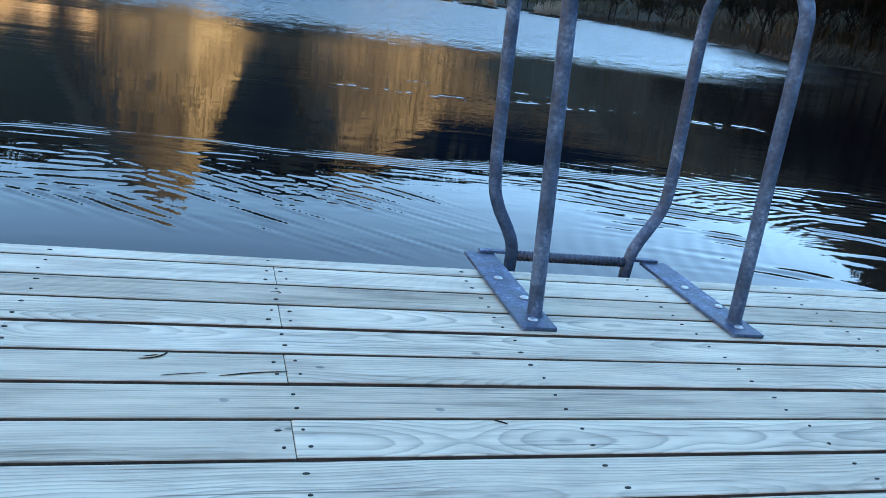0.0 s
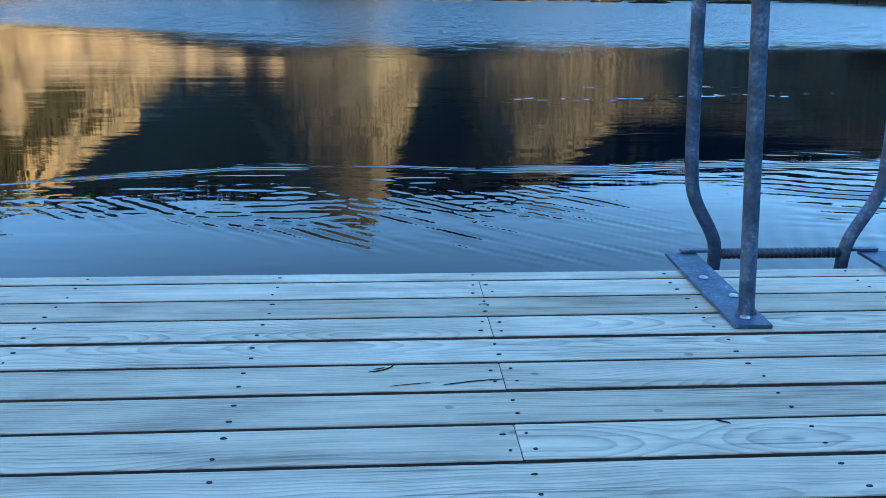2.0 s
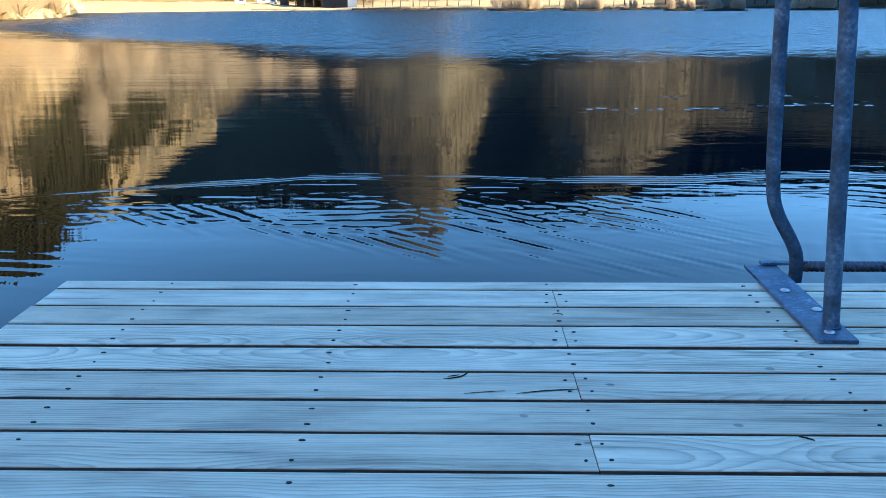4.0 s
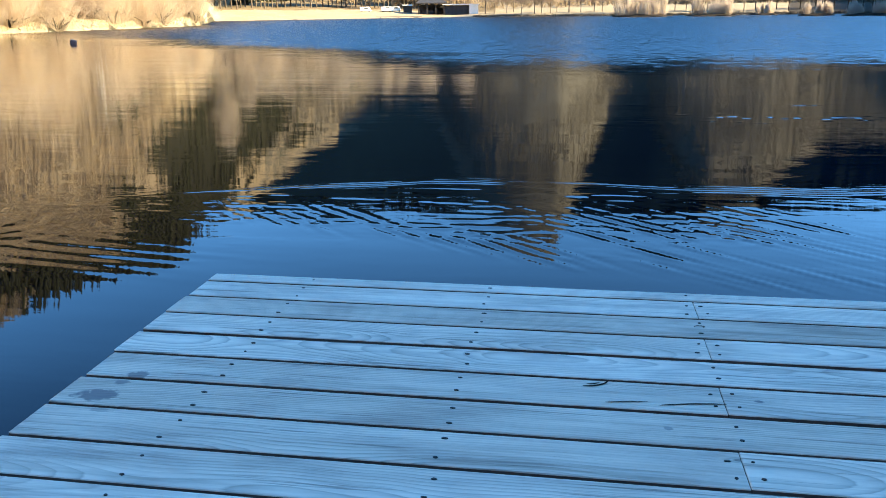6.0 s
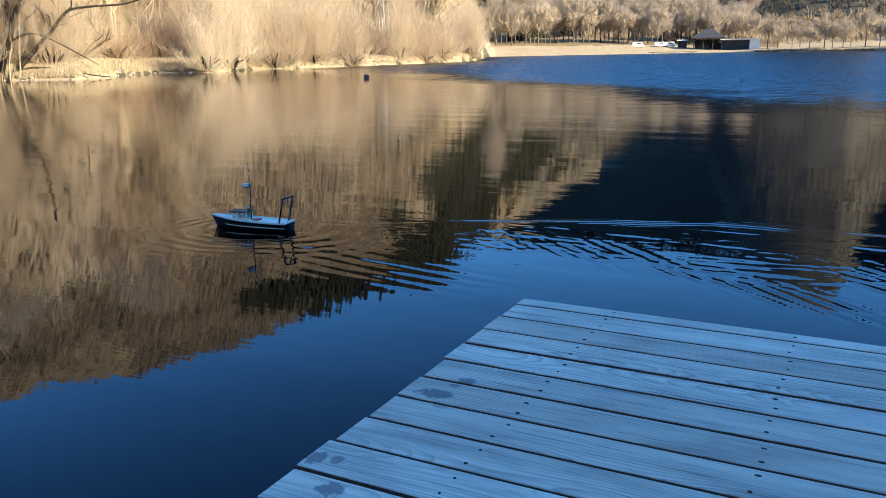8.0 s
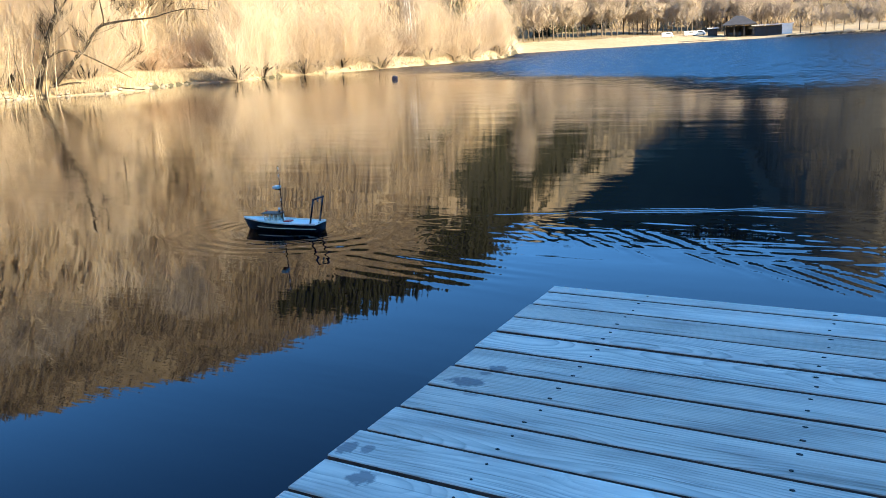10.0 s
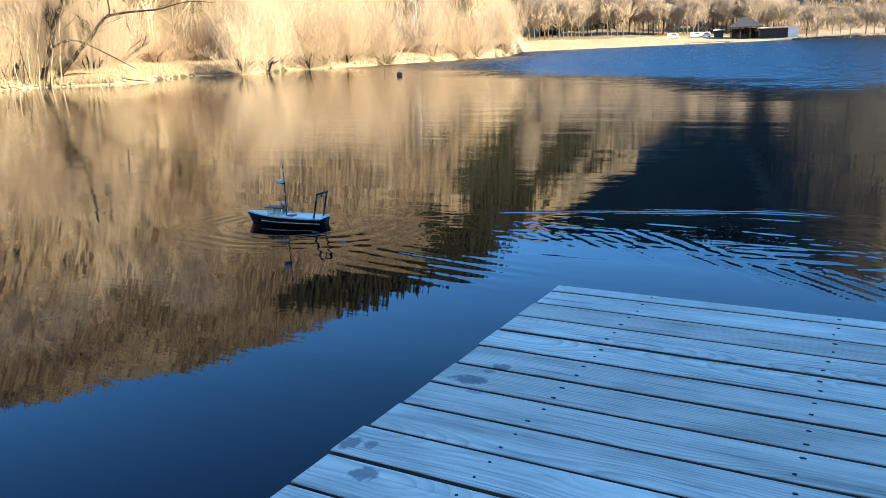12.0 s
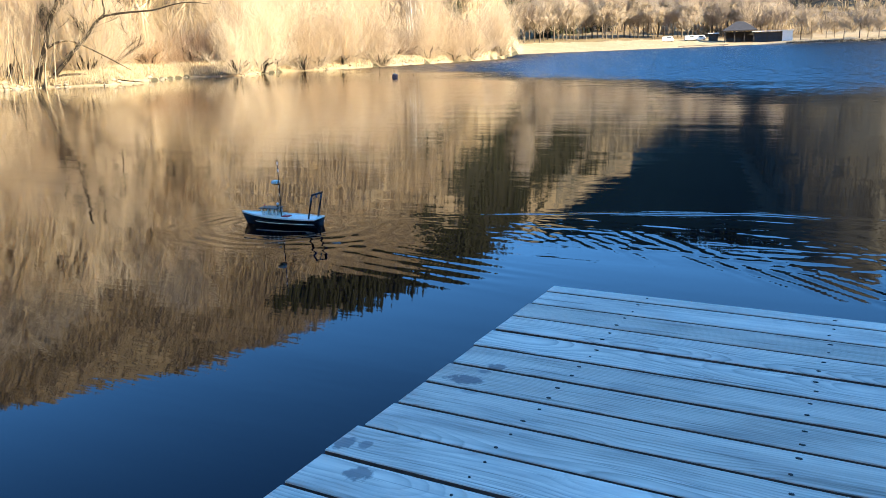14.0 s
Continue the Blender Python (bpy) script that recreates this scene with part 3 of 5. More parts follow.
def wake(X, Y):
    """Height of the small waves that the boat has left, in metres."""
    H = np.zeros_like(X)
    dx, dy = X - BOAT.x, Y - BOAT.y
    # rings round the turning boat, drawn out behind it
    rad = np.hypot(np.where(dx > 0, dx * 0.66, dx * 0.95), dy) + 0.03 * np.sin(X * 3 + Y * 2)
    ang = np.arctan2(dy, dx)
    ph = 0.9 * np.sin(ang * 3 + 1) + 0.7 * np.sin(X * 6.3 + Y * 3.1) + 0.5 * np.sin(X * 13 - Y * 9)
    H += 0.0016 * np.sin(rad * 2 * np.pi / 0.125 + ph) * np.exp(-((rad - 0.58) / 0.26) ** 2) * np.where(dy > 0.2, 0.4, 1.0) * np.clip(2.4 * fuzz(X / 0.45, Y / 0.22, 15) - 0.35, 0, 1)
    back_ = np.clip((X - BOAT.x - 0.1) / 0.9, 0, 1)
    wob = 0.25 * np.sin(X * 1.7 + 0.6) + 0.12 * np.sin(X * 4.3)
    # the arm that runs towards the jetty: long oblique feather strokes with calm water between
    s = Y * 0.73 + X * 0.68 + 0.05 * (fuzz(X / 0.7, Y / 0.5, 7) - 0.5)
    c = X * 0.73 - Y * 0.68
    front = np.clip(2.34 - 0.36 * (X + 0.5), 1.5, 2.6) + 0.10 * wob
    env = np.clip((Y - front) / 0.16, 0, 1) * np.clip((3.45 - Y) / 0.6, 0, 1) * np.clip((X + 1.9) / 0.9, 0, 1) * np.clip((3.2 - X) / 0.9, 0, 1)
    s2 = Y * 0.58 + X * 0.81 + 0.06 * (fuzz(X / 0.9, Y / 0.6, 19) - 0.5)
    gate = np.clip(2.4 * fuzz(c / 0.75, s / 0.10, 1) - 0.65, 0, 1) * (0.35 + 0.65 * fuzz(X / 0.5, Y / 0.4, 3))
    train = np.sin(s * 2 * np.pi / 0.088 + 3.0 * fuzz(c / 0.5, s / 0.25, 2)) + 0.7 * np.sin(s2 * 2 * np.pi / 0.135 + 2.5 * fuzz(X / 0.6, Y / 0.3, 20))
    H += 0.0024 * train * env * gate
    # flat crests that spread from the turning boat towards the jetty
    swash = np.exp(-((X + 1.95) / 0.85) ** 2 - ((Y - 1.85 + 0.18 * (X + 2)) / 0.34) ** 2)
    H += 0.0015 * swash * np.sin((Y + 0.16 * X + 0.05 * fuzz(X / 0.6, Y / 0.3, 21)) * 2 * np.pi / 0.15) * np.clip(2.2 * fuzz(X / 0.6, Y / 0.12, 22) - 0.45, 0, 1)
    # loose flecks of ruffled water between the arms
    env2 = np.exp(-((Y - 2.7) / 0.8) ** 2) * np.clip((X + 2.2) / 1.0, 0, 1) * np.clip((5.5 - X) / 1.5, 0, 1)
    fleck = fuzz(X / 0.22 + Y, Y / 0.075, 8) * 0.6 + fuzz(X / 0.1, Y / 0.04, 9) * 0.4
    H += 0.0060 * np.clip(fleck - 0.5, 0, 1) * env2 * np.clip(2 * fuzz(X / 0.7, Y / 0.5, 10) - 0.7, 0, 1)
    # churned water along the track
    env1 = np.exp(-((Y - 2.95 - 0.05 * (X - BOAT.x)) / 0.45) ** 2) * back_
    churn = fuzz(X / 0.30 + 0.6 * Y, Y / 0.065, 4) * 0.6 + fuzz(X / 0.16, Y / 0.04 + X, 5) * 0.4
    H += 0.0065 * np.clip(churn - 0.5, 0, 1) * env1 * fuzz(X / 0.9, Y / 0.35, 6)
    # the outer arm: a few long fine lines that swing away from the jetty and run on
    arm = np.interp(X, [-6, -2.9, -2.2, -1.6, -0.8, 0.0, 1.5, 3.0, 5.0, 11.0], [2.7, 2.8, 3.2, 3.5, 3.82, 4.05, 3.98, 3.9, 4.05, 4.5])
    line = Y - arm - 0.03 * np.sin(X * 2.1) - 0.015 * np.sin(X * 5.7)
    broken = np.clip(3.4 * fuzz(X / 0.42, line / 0.045, 11) - 1.2, 0, 1)
    H += 0.0028 * np.cos(line * 2 * np.pi / 0.072) * np.exp(-(line / 0.12) ** 2) * back_ * broken * np.clip(1.0 + 0.3 * X, 0.45, 1.0)
    # short crests between this arm and the track
    inner = np.exp(-((line + 0.38) / 0.26) ** 2) * back_
    H += 0.0042 * inner * np.clip(fuzz(X / 0.26 + 1.5 * Y, Y / 0.06, 16) - 0.52, 0, 1) * np.clip(2.2 * fuzz(X / 0.8, Y / 0.3, 17) - 0.5, 0, 1)
    # crossing ripples off the ladder
    right = np.clip((X - 2.2) / 2.2, 0, 1) * np.exp(-((Y - 2.5) / 1.5) ** 2)
    ring = np.hypot(X - 7.2, (Y - 1.2) * 1.25)
    H += 0.0011 * right * np.sin(ring * 2 * np.pi / 0.13 + 0.8 * np.sin(X * 2.6 + Y)) * np.clip(0.4 + 0.8 * np.sin(X * 1.3 - Y * 1.9 + 0.5), 0, 1)
    swirl = X * 0.35 + Y * 0.93
    H += 0.0040 * np.clip((X - 3.6) / 1.5, 0, 1) * right * np.sin(swirl * 2 * np.pi / 0.19 + 6 * fuzz(X / 0.5, Y / 0.35, 12)) * np.clip(3 * fuzz(X / 0.4, Y / 0.16, 13) - 1.1, 0, 1)
    # scattered flecks further out
    band = np.exp(-((Y - 8.3 - 0.05 * X) / 0.55) ** 2) + 0.6 * np.exp(-((Y - 9.6 - 0.05 * X) / 0.25) ** 2)
    H += 0.030 * band * np.clip((X - 1.0) / 2.5, 0, 1) * np.clip(fuzz(X / 0.15, Y / 0.075, 14) - 0.66, 0, 1) * np.clip(3 * fuzz(X / 0.9, Y / 0.4, 18) - 0.9, 0, 1)
    fade = np.clip((X + 6) / 1.5, 0, 1) * np.clip((11.0 - X) / 1.5, 0, 1) * np.clip((10.6 - Y) / 0.6, 0, 1) * np.clip((Y + 0.3) / 0.9, 0, 1)
    return H * fade


def build_water():
    xs = np.concatenate([-np.geomspace(6, 420, 26)[::-1], np.arange(-5.97, 11.0, 0.032), np.geomspace(11.0, 420, 24)])
    ys = np.concatenate([-np.geomspace(0.8, 60, 12)[::-1], np.arange(-0.77, 5.6, 0.022), np.arange(5.6, 10.6, 0.03), np.geomspace(10.6, 480, 28)])
    X, Y = np.meshgrid(xs, ys, indexing="ij")
    Z = WATER_Z + wake(X, Y)
    n = len(ys)
    me = bpy.data.meshes.new("water")
    verts = np.stack([X, Y, Z], -1).reshape(-1, 3)
    i, j = np.meshgrid(np.arange(len(xs) - 1), np.arange(n - 1), indexing="ij")
    a = (i * n + j).ravel()
    quads = np.stack([a, a + n, a + n + 1, a + 1], -1)
    me.vertices.add(len(verts))
    me.vertices.foreach_set("co", verts.ravel())
    me.loops.add(quads.size)
    me.loops.foreach_set("vertex_index", quads.ravel().astype(np.int32))
    me.polygons.add(len(quads))
    me.polygons.foreach_set("loop_start", np.arange(0, quads.size, 4, dtype=np.int32))
    me.update(calc_edges=True)
    me.validate()
    me.polygons.foreach_set("use_smooth", [True] * len(me.polygons))
    me.materials.append(WATER)
    ob = new("water", me)
    tagged(ob, "calm dark lake water with a boat's wake", "water", kind="structure")


build_water()

# ---------------------------------------------------------------- jetty
PITCH, FIRST = 0.144, -0.072
GAPS = {1: 0.014, 2: 0.014, 3: 0.014, 4: 0.019, 5: 0.014, 6: 0.014, 7: 0.013, 8: 0.015, 9: 0.013, 10: 0.015, 11: 0.013}
JOISTS = [0.338, 0.921, 1.521, 2.12, 2.72, 3.32, 3.92, 4.52]
RIGHT_END = 5.0


def gap_y(k):
    return 0.0 if k == 0 else FIRST - (k - 1) * PITCH


def screw_mesh():
    bm = bmesh.new()
    bmesh.ops.create_cone(bm, cap_ends=True, segments=8, radius1=0.0040, radius2=0.0036, depth=0.003)
    me = bpy.data.meshes.new("screw")
    bm.to_mesh(me)
    bm.free()
    me.materials.append(SCREW)
    return me


def build_jetty():
    rnd = random.Random(4)
    jetty = thing("jetty", (0, 0, 0), "weathered grey timber jetty of long boards on beams", "jetty")
    screw = screw_mesh()
    for k in range(0, 25):
        top = gap_y(k) - GAPS.get(k, 0.014) / 2 * (k > 0)
        bottom = gap_y(k + 1) + GAPS.get(k + 1, 0.014) / 2
        left = rnd.uniform(-0.006, 0.006) - (0.014 if k == 9 else 0)
        cuts = [left, 1.534 + 0.0245 * (top + bottom) / 2, RIGHT_END] if k % 2 == 1 else [left, 3.92, RIGHT_END]
        if k in (8, 12, 18):
            cuts = [left, RIGHT_END]
        for a, b in zip(cuts, cuts[1:]):
            x0, x1 = a + (0.0006 if a != left else 0), b - (0.0006 if b != RIGHT_END else 0)
            bm = bmesh.new()
            h = rnd.uniform(-0.0012, 0.0012)
            box(bm, 0, 0, -0.045, x1 - x0, top - bottom, 0.0, 0.003)
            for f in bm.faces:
                # tops get the weathered wood, sides the darker red-brown
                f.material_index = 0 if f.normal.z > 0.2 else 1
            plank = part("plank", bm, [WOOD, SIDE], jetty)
            plank.location = (x0, bottom, h)
            plank.rotation_euler = (rnd.uniform(-0.004, 0.004), 0, rnd.uniform(-0.0007, 0.0007))
            for jx in JOISTS:
                spots = [jx]
                if abs(jx - a) < 0.03 and a != left:
                    spots = [a + 0.024]
                elif abs(jx - b) < 0.03:
                    spots = [b - 0.024]
                for sx in spots:
                    if not (x0 + 0.005 < sx < x1 - 0.005):
                        continue
                    rows = (0.03, top - bottom - 0.034) if top - bottom > 0.1 else (0.035,)
                    for ry in rows:
                        s = new("screw", screw)
                        s.parent = plank
                        s.scale = (rnd.uniform(0.9, 2.0), rnd.uniform(0.6, 0.95), 1)
                        s.location = (sx - x0 + rnd.uniform(-0.007, 0.007), ry + rnd.uniform(-0.006, 0.006), 0.0005)
    for jx in JOISTS[:1] + JOISTS[2::2]:
        boxed("beam", (jx - 0.05, -3.5, -0.20, jx + 0.05, -0.03, -0.048), BEAM, jetty, 0.004)
    for jx in (JOISTS[0], JOISTS[4], JOISTS[7]):
        for py in (-0.5, -3.0):
            tube("pile", [(jx, py, -2.2), (jx, py, -0.201)], 0.09, BEAM, jetty, 14)
    # open checks in two boards and the sickle-shaped mark of a knot
    for pts, w in (([(1.372, -0.764), (1.40, -0.757), (1.443, -0.748), (1.49, -0.742), (1.519, -0.740)], 0.0018), ([(1.254, -0.765), (1.29, -0.758), (1.348, -0.750)], 0.0012),
                   ([(1.205, -0.689), (1.225, -0.688), (1.246, -0.679), (1.258, -0.668), (1.264, -0.656)], 0.0022), ([(1.215, -0.678), (1.232, -0.674), (1.244, -0.668)], 0.0016),
                   ([(1.508, -0.283), (1.513, -0.274), (1.528, -0.272), (1.538, -0.279), (1.530, -0.287)], 0.0014), ([(1.935, -0.946), (1.951, -0.953), (1.962, -0.962)], 0.0022)):
        line = smooth_line([(x, y, 0.0012) for x, y in pts], 2)
        verts, faces = [], []
        for i, p in enumerate(line):
            d = (line[min(i + 1, len(line) - 1)] - line[max(i - 1, 0)]).normalized()
            half = Vector((-d.y, d.x, 0)) * w * 1.5 * (0.25 + 0.75 * math.sin(math.pi * (i + 0.5) / len(line)))
            verts += [p - half, p + half]
        faces = [(2 * i, 2 * i + 2, 2 * i + 3, 2 * i + 1) for i in range(len(line) - 1)]
        raw("crack", verts, faces, CRACK, jetty)
    jetty.matrix_world = TIP


build_jetty()


# ---------------------------------------------------------------- swimming ladder
def build_ladder():
    lad = thing("swimming_ladder", (0, 0, 0), "galvanised steel swimming ladder with two tall handrails bolted to the jetty", "ladder")
    R = 0.0215
    for side in (0, 1):
        px = (2.180, 2.852)[side]
        bm = bmesh.new()
        box(bm, 0, -0.480, 0.002, 0.104, 0.140, 0.013, 0.002)
        plate = part("base_plate", bm, STEEL, lad)
        plate.location = (px, 0, 0)
        plate.rotation_euler = (0, 0, radians((-1.4, -1.4)[side]))
        for bx, by in ((0.048, -0.43), (0.078, -0.268), (0.044, -0.112)):
            bm = bmesh.new()
            bmesh.ops.create_uvsphere(bm, u_segments=14, v_segments=8, radius=0.015)
            for v in bm.verts:
                v.co.z = max(v.co.z, 0) * 0.45
            bolt = part("bolt", bm, BOLT, plate, "bright domed bolt head", smooth=True)
            bolt.location = (bx, by, 0.0135)
        # near leg, over the top and down to the water
        bx, tx = ((2.239, 2.165), (2.902, 2.867))[side]
        fx0, fx1, fb = ((2.202, 2.238, 2.350), (2.872, 2.897, 2.798))[side]
        kink = 0.12
        pts = [(bx, -0.388, 0.012), (bx + (tx - bx) * 0.5, -0.39, 0.45), (tx, -0.395, 0.87), (tx - 0.004, -0.385, 0.945), (tx - 0.01, -0.32, 1.01), (tx - 0.012, -0.20, 1.04), (fx0, -0.02, 1.02),
               (fx0, 0.09, 0.96), (fx0, kink, 0.86), (fx0 * 0.5 + fx1 * 0.5, kink, 0.55), (fx1, kink, 0.27), (fx1 + (fb - fx1) * 0.22, kink, 0.19), (fx1 + (fb - fx1) * 0.8, kink, 0.09), (fb, kink + 0.003, 0.03),
               (fb, kink + 0.01, -0.1), (fb, kink + 0.03, -0.9)]
        rail = tube("handrail", smooth_line(pts, 3), R, STEEL, lad, 16)
        tube("weld_collar", [(bx, -0.388, 0.0125), (bx - 0.0005, -0.388, 0.017)], 0.026, STEEL, rail, 16)
        boxed("bracket", (min(fb, px + 0.06) - 0.005, 0.126, 0.014, max(fb, px + 0.06) + 0.01, 0.150, 0.024), STEEL, lad, 0.002)
    for rz, ry in ((0.012, 0.125), (-0.27, 0.133), (-0.55, 0.145)):
        rung = tube("rung", [(2.366, ry, rz), (2.782, ry, rz)], 0.017, GRIP, lad, 14)
        for i in range(24):
            rx = 2.38 + i * 0.0165
            if rz > 0:
                tube("grip_rib", [(rx, ry, rz), (rx + 0.006, ry, rz)], 0.0185, GRIP, rung, 10)
    lad.matrix_world = TIP


build_ladder()


# ---------------------------------------------------------------- model boat
def build_boat():
    boat = thing("model_boat", BOAT, "radio-controlled model workboat with black hull and pale deck on the water", "model boat")
    L = 0.67
    # hull sections from stern to bow: x along the boat (bow at -x)
    n, m = 17, 9
    verts, faces = [], []

    def half_beam(t):
        return 0.088 * (1 - max(0.0, (t - 0.45) / 0.55) ** 2.3) * (0.9 + 0.1 * min(1, t * 4))

    def sheer(t):
        return 0.054 + 0.028 * t ** 2.2

    for i in range(n):
        t = i / (n - 1)
        b = max(half_beam(t), 0.0015)
        top = sheer(t)
        rake = 0.035 * max(0, (t - 0.8) / 0.2)
        for k in range(2 * m - 1):
            q = (k - (m - 1)) / (m - 1)
            depth = abs(q) ** 1.5
            z = -0.045 * (1 - 0.5 * t ** 4) + (top + 0.045 * (1 - 0.5 * t ** 4)) * depth
            w = b * (abs(q) ** (0.55 + 0.6 * t ** 2)) * (1 if q > 0 else -1)
            x = L / 2 - t * (L - 0.05) - 0.05 * t ** 3 * depth
            verts.append((x, w, z))
    row = 2 * m - 1
    for i in range(n - 1):
        for k in range(row - 1):
            a = i * row + k
            faces.append((a, a + row, a + row + 1, a + 1))
    faces.append(tuple(range(row)))
    faces.append(tuple(range((n - 1) * row, n * row))[::-1])
    raw("hull", verts, faces, HULL, boat, smooth=True)
    # deck with bulwark edge
    dv, df = [], []
    for i in range(n):
        t = i / (n - 1)
        b = max(half_beam(t), 0.002)
        x = L / 2 - t * (L - 0.05) - 0.05 * t ** 3
        z = sheer(t)
        for w, h in ((-b - 0.003, 0.002), (-b - 0.003, 0.013), (-b + 0.006, 0.013), (-b + 0.008, 0.006), (b - 0.008, 0.006), (b - 0.006, 0.013), (b + 0.003, 0.013), (b + 0.003, 0.002)):
            dv.append((x, w if abs(w) > 0.001 else 0.0, z + h))
    for i in range(n - 1):
        for k in range(8):
            a, b2 = i * 8 + k, i * 8 + (k + 1) % 8
            df.append((a, b2, b2 + 8, a + 8))
    df += [tuple(range(8)), tuple(range((n - 1) * 8, n * 8))[::-1]]
    raw("deck", dv, df, CREAM, boat)
    for sgn in (-1, 1):
        pts = []
        for i in range(0, 14):
            t = i / (n - 1)
            pts.append((L / 2 - t * (L - 0.05) - 0.05 * t ** 3 * 0.5, sgn * (half_beam(t) * 0.925 + 0.001), 0.026 + 0.3 * (sheer(t) - 0.054)))
        tube("rubbing_strake", pts, 0.0028, CREAM, boat, 6)
    # wheelhouse
    z0 = 0.065
    cab = boxed("wheelhouse", (-0.125, -0.042, z0, 0.0, 0.042, z0 + 0.012), CREAM, boat, 0.002)
    for x, lean in ((-0.118, -0.016), (-0.078, 0), (-0.040, 0), (-0.006, 0)):
        for y in (-0.038, 0.038):
            tube("window_post", [(x, y, z0 + 0.011), (x + lean, y, z0 + 0.058)], 0.0056, CREAM, cab, 6)
    boxed("window_pane", (-0.112, -0.036, z0 + 0.013, -0.006, -0.034, z0 + 0.056), CABIN_GLASS, cab)
    boxed("window_pane", (-0.112, 0.034, z0 + 0.013, -0.006, 0.036, z0 + 0.056), CABIN_GLASS, cab)
    boxed("window_pane", (-0.007, -0.034, z0 + 0.013, -0.005, 0.034, z0 + 0.056), CABIN_GLASS, cab)
    boxed("roof", (-0.15, -0.05, z0 + 0.058, 0.006, 0.05, z0 + 0.066), GREEN, boat, 0.003)
    tube("horn", [(-0.142, 0.02, z0 + 0.067), (-0.142, 0.02, z0 + 0.08)], 0.004, RED, boat, 6)
    # mast with radar and light
    mast = tube("mast", [(0.012, 0, z0), (0.016, 0, z0 + 0.22), (0.012, 0, z0 + 0.42)], [0.0046, 0.004, 0.0026], HULL, boat, 8)
    for h0 in (0.15, 0.21, 0.33, 0.385):
        tube("white_band", [(0.0134, 0, z0 + h0), (0.0132, 0, z0 + h0 + 0.022)], 0.0046, WHITE, mast, 8)
    boxed("radar", (-0.035, -0.028, z0 + 0.245, 0.008, 0.028, z0 + 0.268), CREAM, mast, 0.005)
    boxed("radar_bracket", (-0.028, -0.004, z0 + 0.236, 0.012, 0.004, z0 + 0.244), HULL, mast)
    bm = bmesh.new()
    bmesh.ops.create_uvsphere(bm, u_segments=12, v_segments=8, radius=0.011)
    lamp = part("searchlight", bm, WHITE, boat, smooth=True)
    lamp.location = (-0.012, 0, z0 + 0.092)
    tube("searchlight_post", [(-0.012, 0, z0 + 0.066), (-0.012, 0, z0 + 0.083)], 0.007, HULL, boat, 8)
    boxed("hatch", (0.03, -0.03, z0 - 0.003, 0.085, 0.03, z0 + 0.008), RED, boat, 0.003, "red hatch cover")
    # stern gantry
    gan = thing("gantry", (0, 0, 0), "black stern gantry", "")
    del gan["label"]
    gan.parent = boat
    for y in (-0.07, 0.07):
        tube("gantry_leg", [(0.285, y, 0.052), (0.332, y, 0.245)], 0.0072, HULL, gan, 8)
    tube("gantry_crossbar", [(0.332, -0.077, 0.243), (0.332, 0.077, 0.243)], 0.0072, HULL, gan, 8)
    tube("gantry_block", [(0.332, -0.01, 0.238), (0.333, -0.01, 0.215)], 0.006, STEEL, gan, 8)
    tube("stay_wire", [(0.330, 0.04, 0.243), (0.14, 0.02, 0.085)], 0.0009, HULL, boat, 4)
    tube("rudder_post", [(0.318, 0, -0.03), (0.318, 0, 0.066)], 0.004, HULL, boat, 6)
    boat.rotation_euler, boat.scale = (0, 0, radians(7)), (1.1, 1.1, 1.1)


build_boat()


# ---------------------------------------------------------------- buoy, stones
def build_buoy():
    b = thing("mooring_buoy", (-24.0, 36.8, WATER_Z), "dark blue plastic mooring buoy floating tilted", "buoy")
    bm = bmesh.new()
    box(bm, -0.15, -0.12, -0.06, 0.15, 0.12, 0.20, 0.05)
    f = part("float", bm, BLUE, b)
    f.rotation_euler = (0.1, 0.22, 0.4)
    tube("eye", [(0, 0, 0.19), (0.01, 0, 0.26)], 0.02, STEEL, b, 8)


build_buoy()


def rock_mesh(seed):
    rnd = random.Random(seed)
    bm = bmesh.new()
    bmesh.ops.create_icosphere(bm, subdivisions=2, radius=1.0)
    off = Vector((seed * 3.1, 0, 0))
    for v in bm.verts:
        v.co *= 1 + 0.45 * noise.noise(v.co * 1.1 + off)
        v.co = Vector((v.co.x * 1.2, v.co.y, v.co.z * 0.62))
    me = bpy.data.meshes.new("bank_stone")
    bm.to_mesh(me)
    bm.free()
    me.materials.append(STONE)
    return me


def build_stones():
    rnd = random.Random(12)
    meshes = [rock_mesh(i + 1) for i in range(5)]
    for i in range(110):
        az = rnd.choice([rnd.uniform(25.2, 62), rnd.uniform(25.2, 62), rnd.uniform(46, 57)])
        r = float(lookup(SHORE, az)) + rnd.uniform(-0.35, 0.9)
        p = on_ground(az, r)
        ob = new("bank_stone", rnd.choice(meshes))
        s = rnd.uniform(0.06, 0.17) * (1.6 if rnd.random() < 0.12 else 1)
        ob.location, ob.rotation_euler, ob.scale = (p.x, p.y, max(p.z, WATER_Z - 0.05) + s * 0.1), (0, 0, rnd.uniform(0, 6.3)), (s, s, s)
        tagged(ob, "pale weathered stone lying along the lake bank", "stone", "stones along the bank")


build_stones()


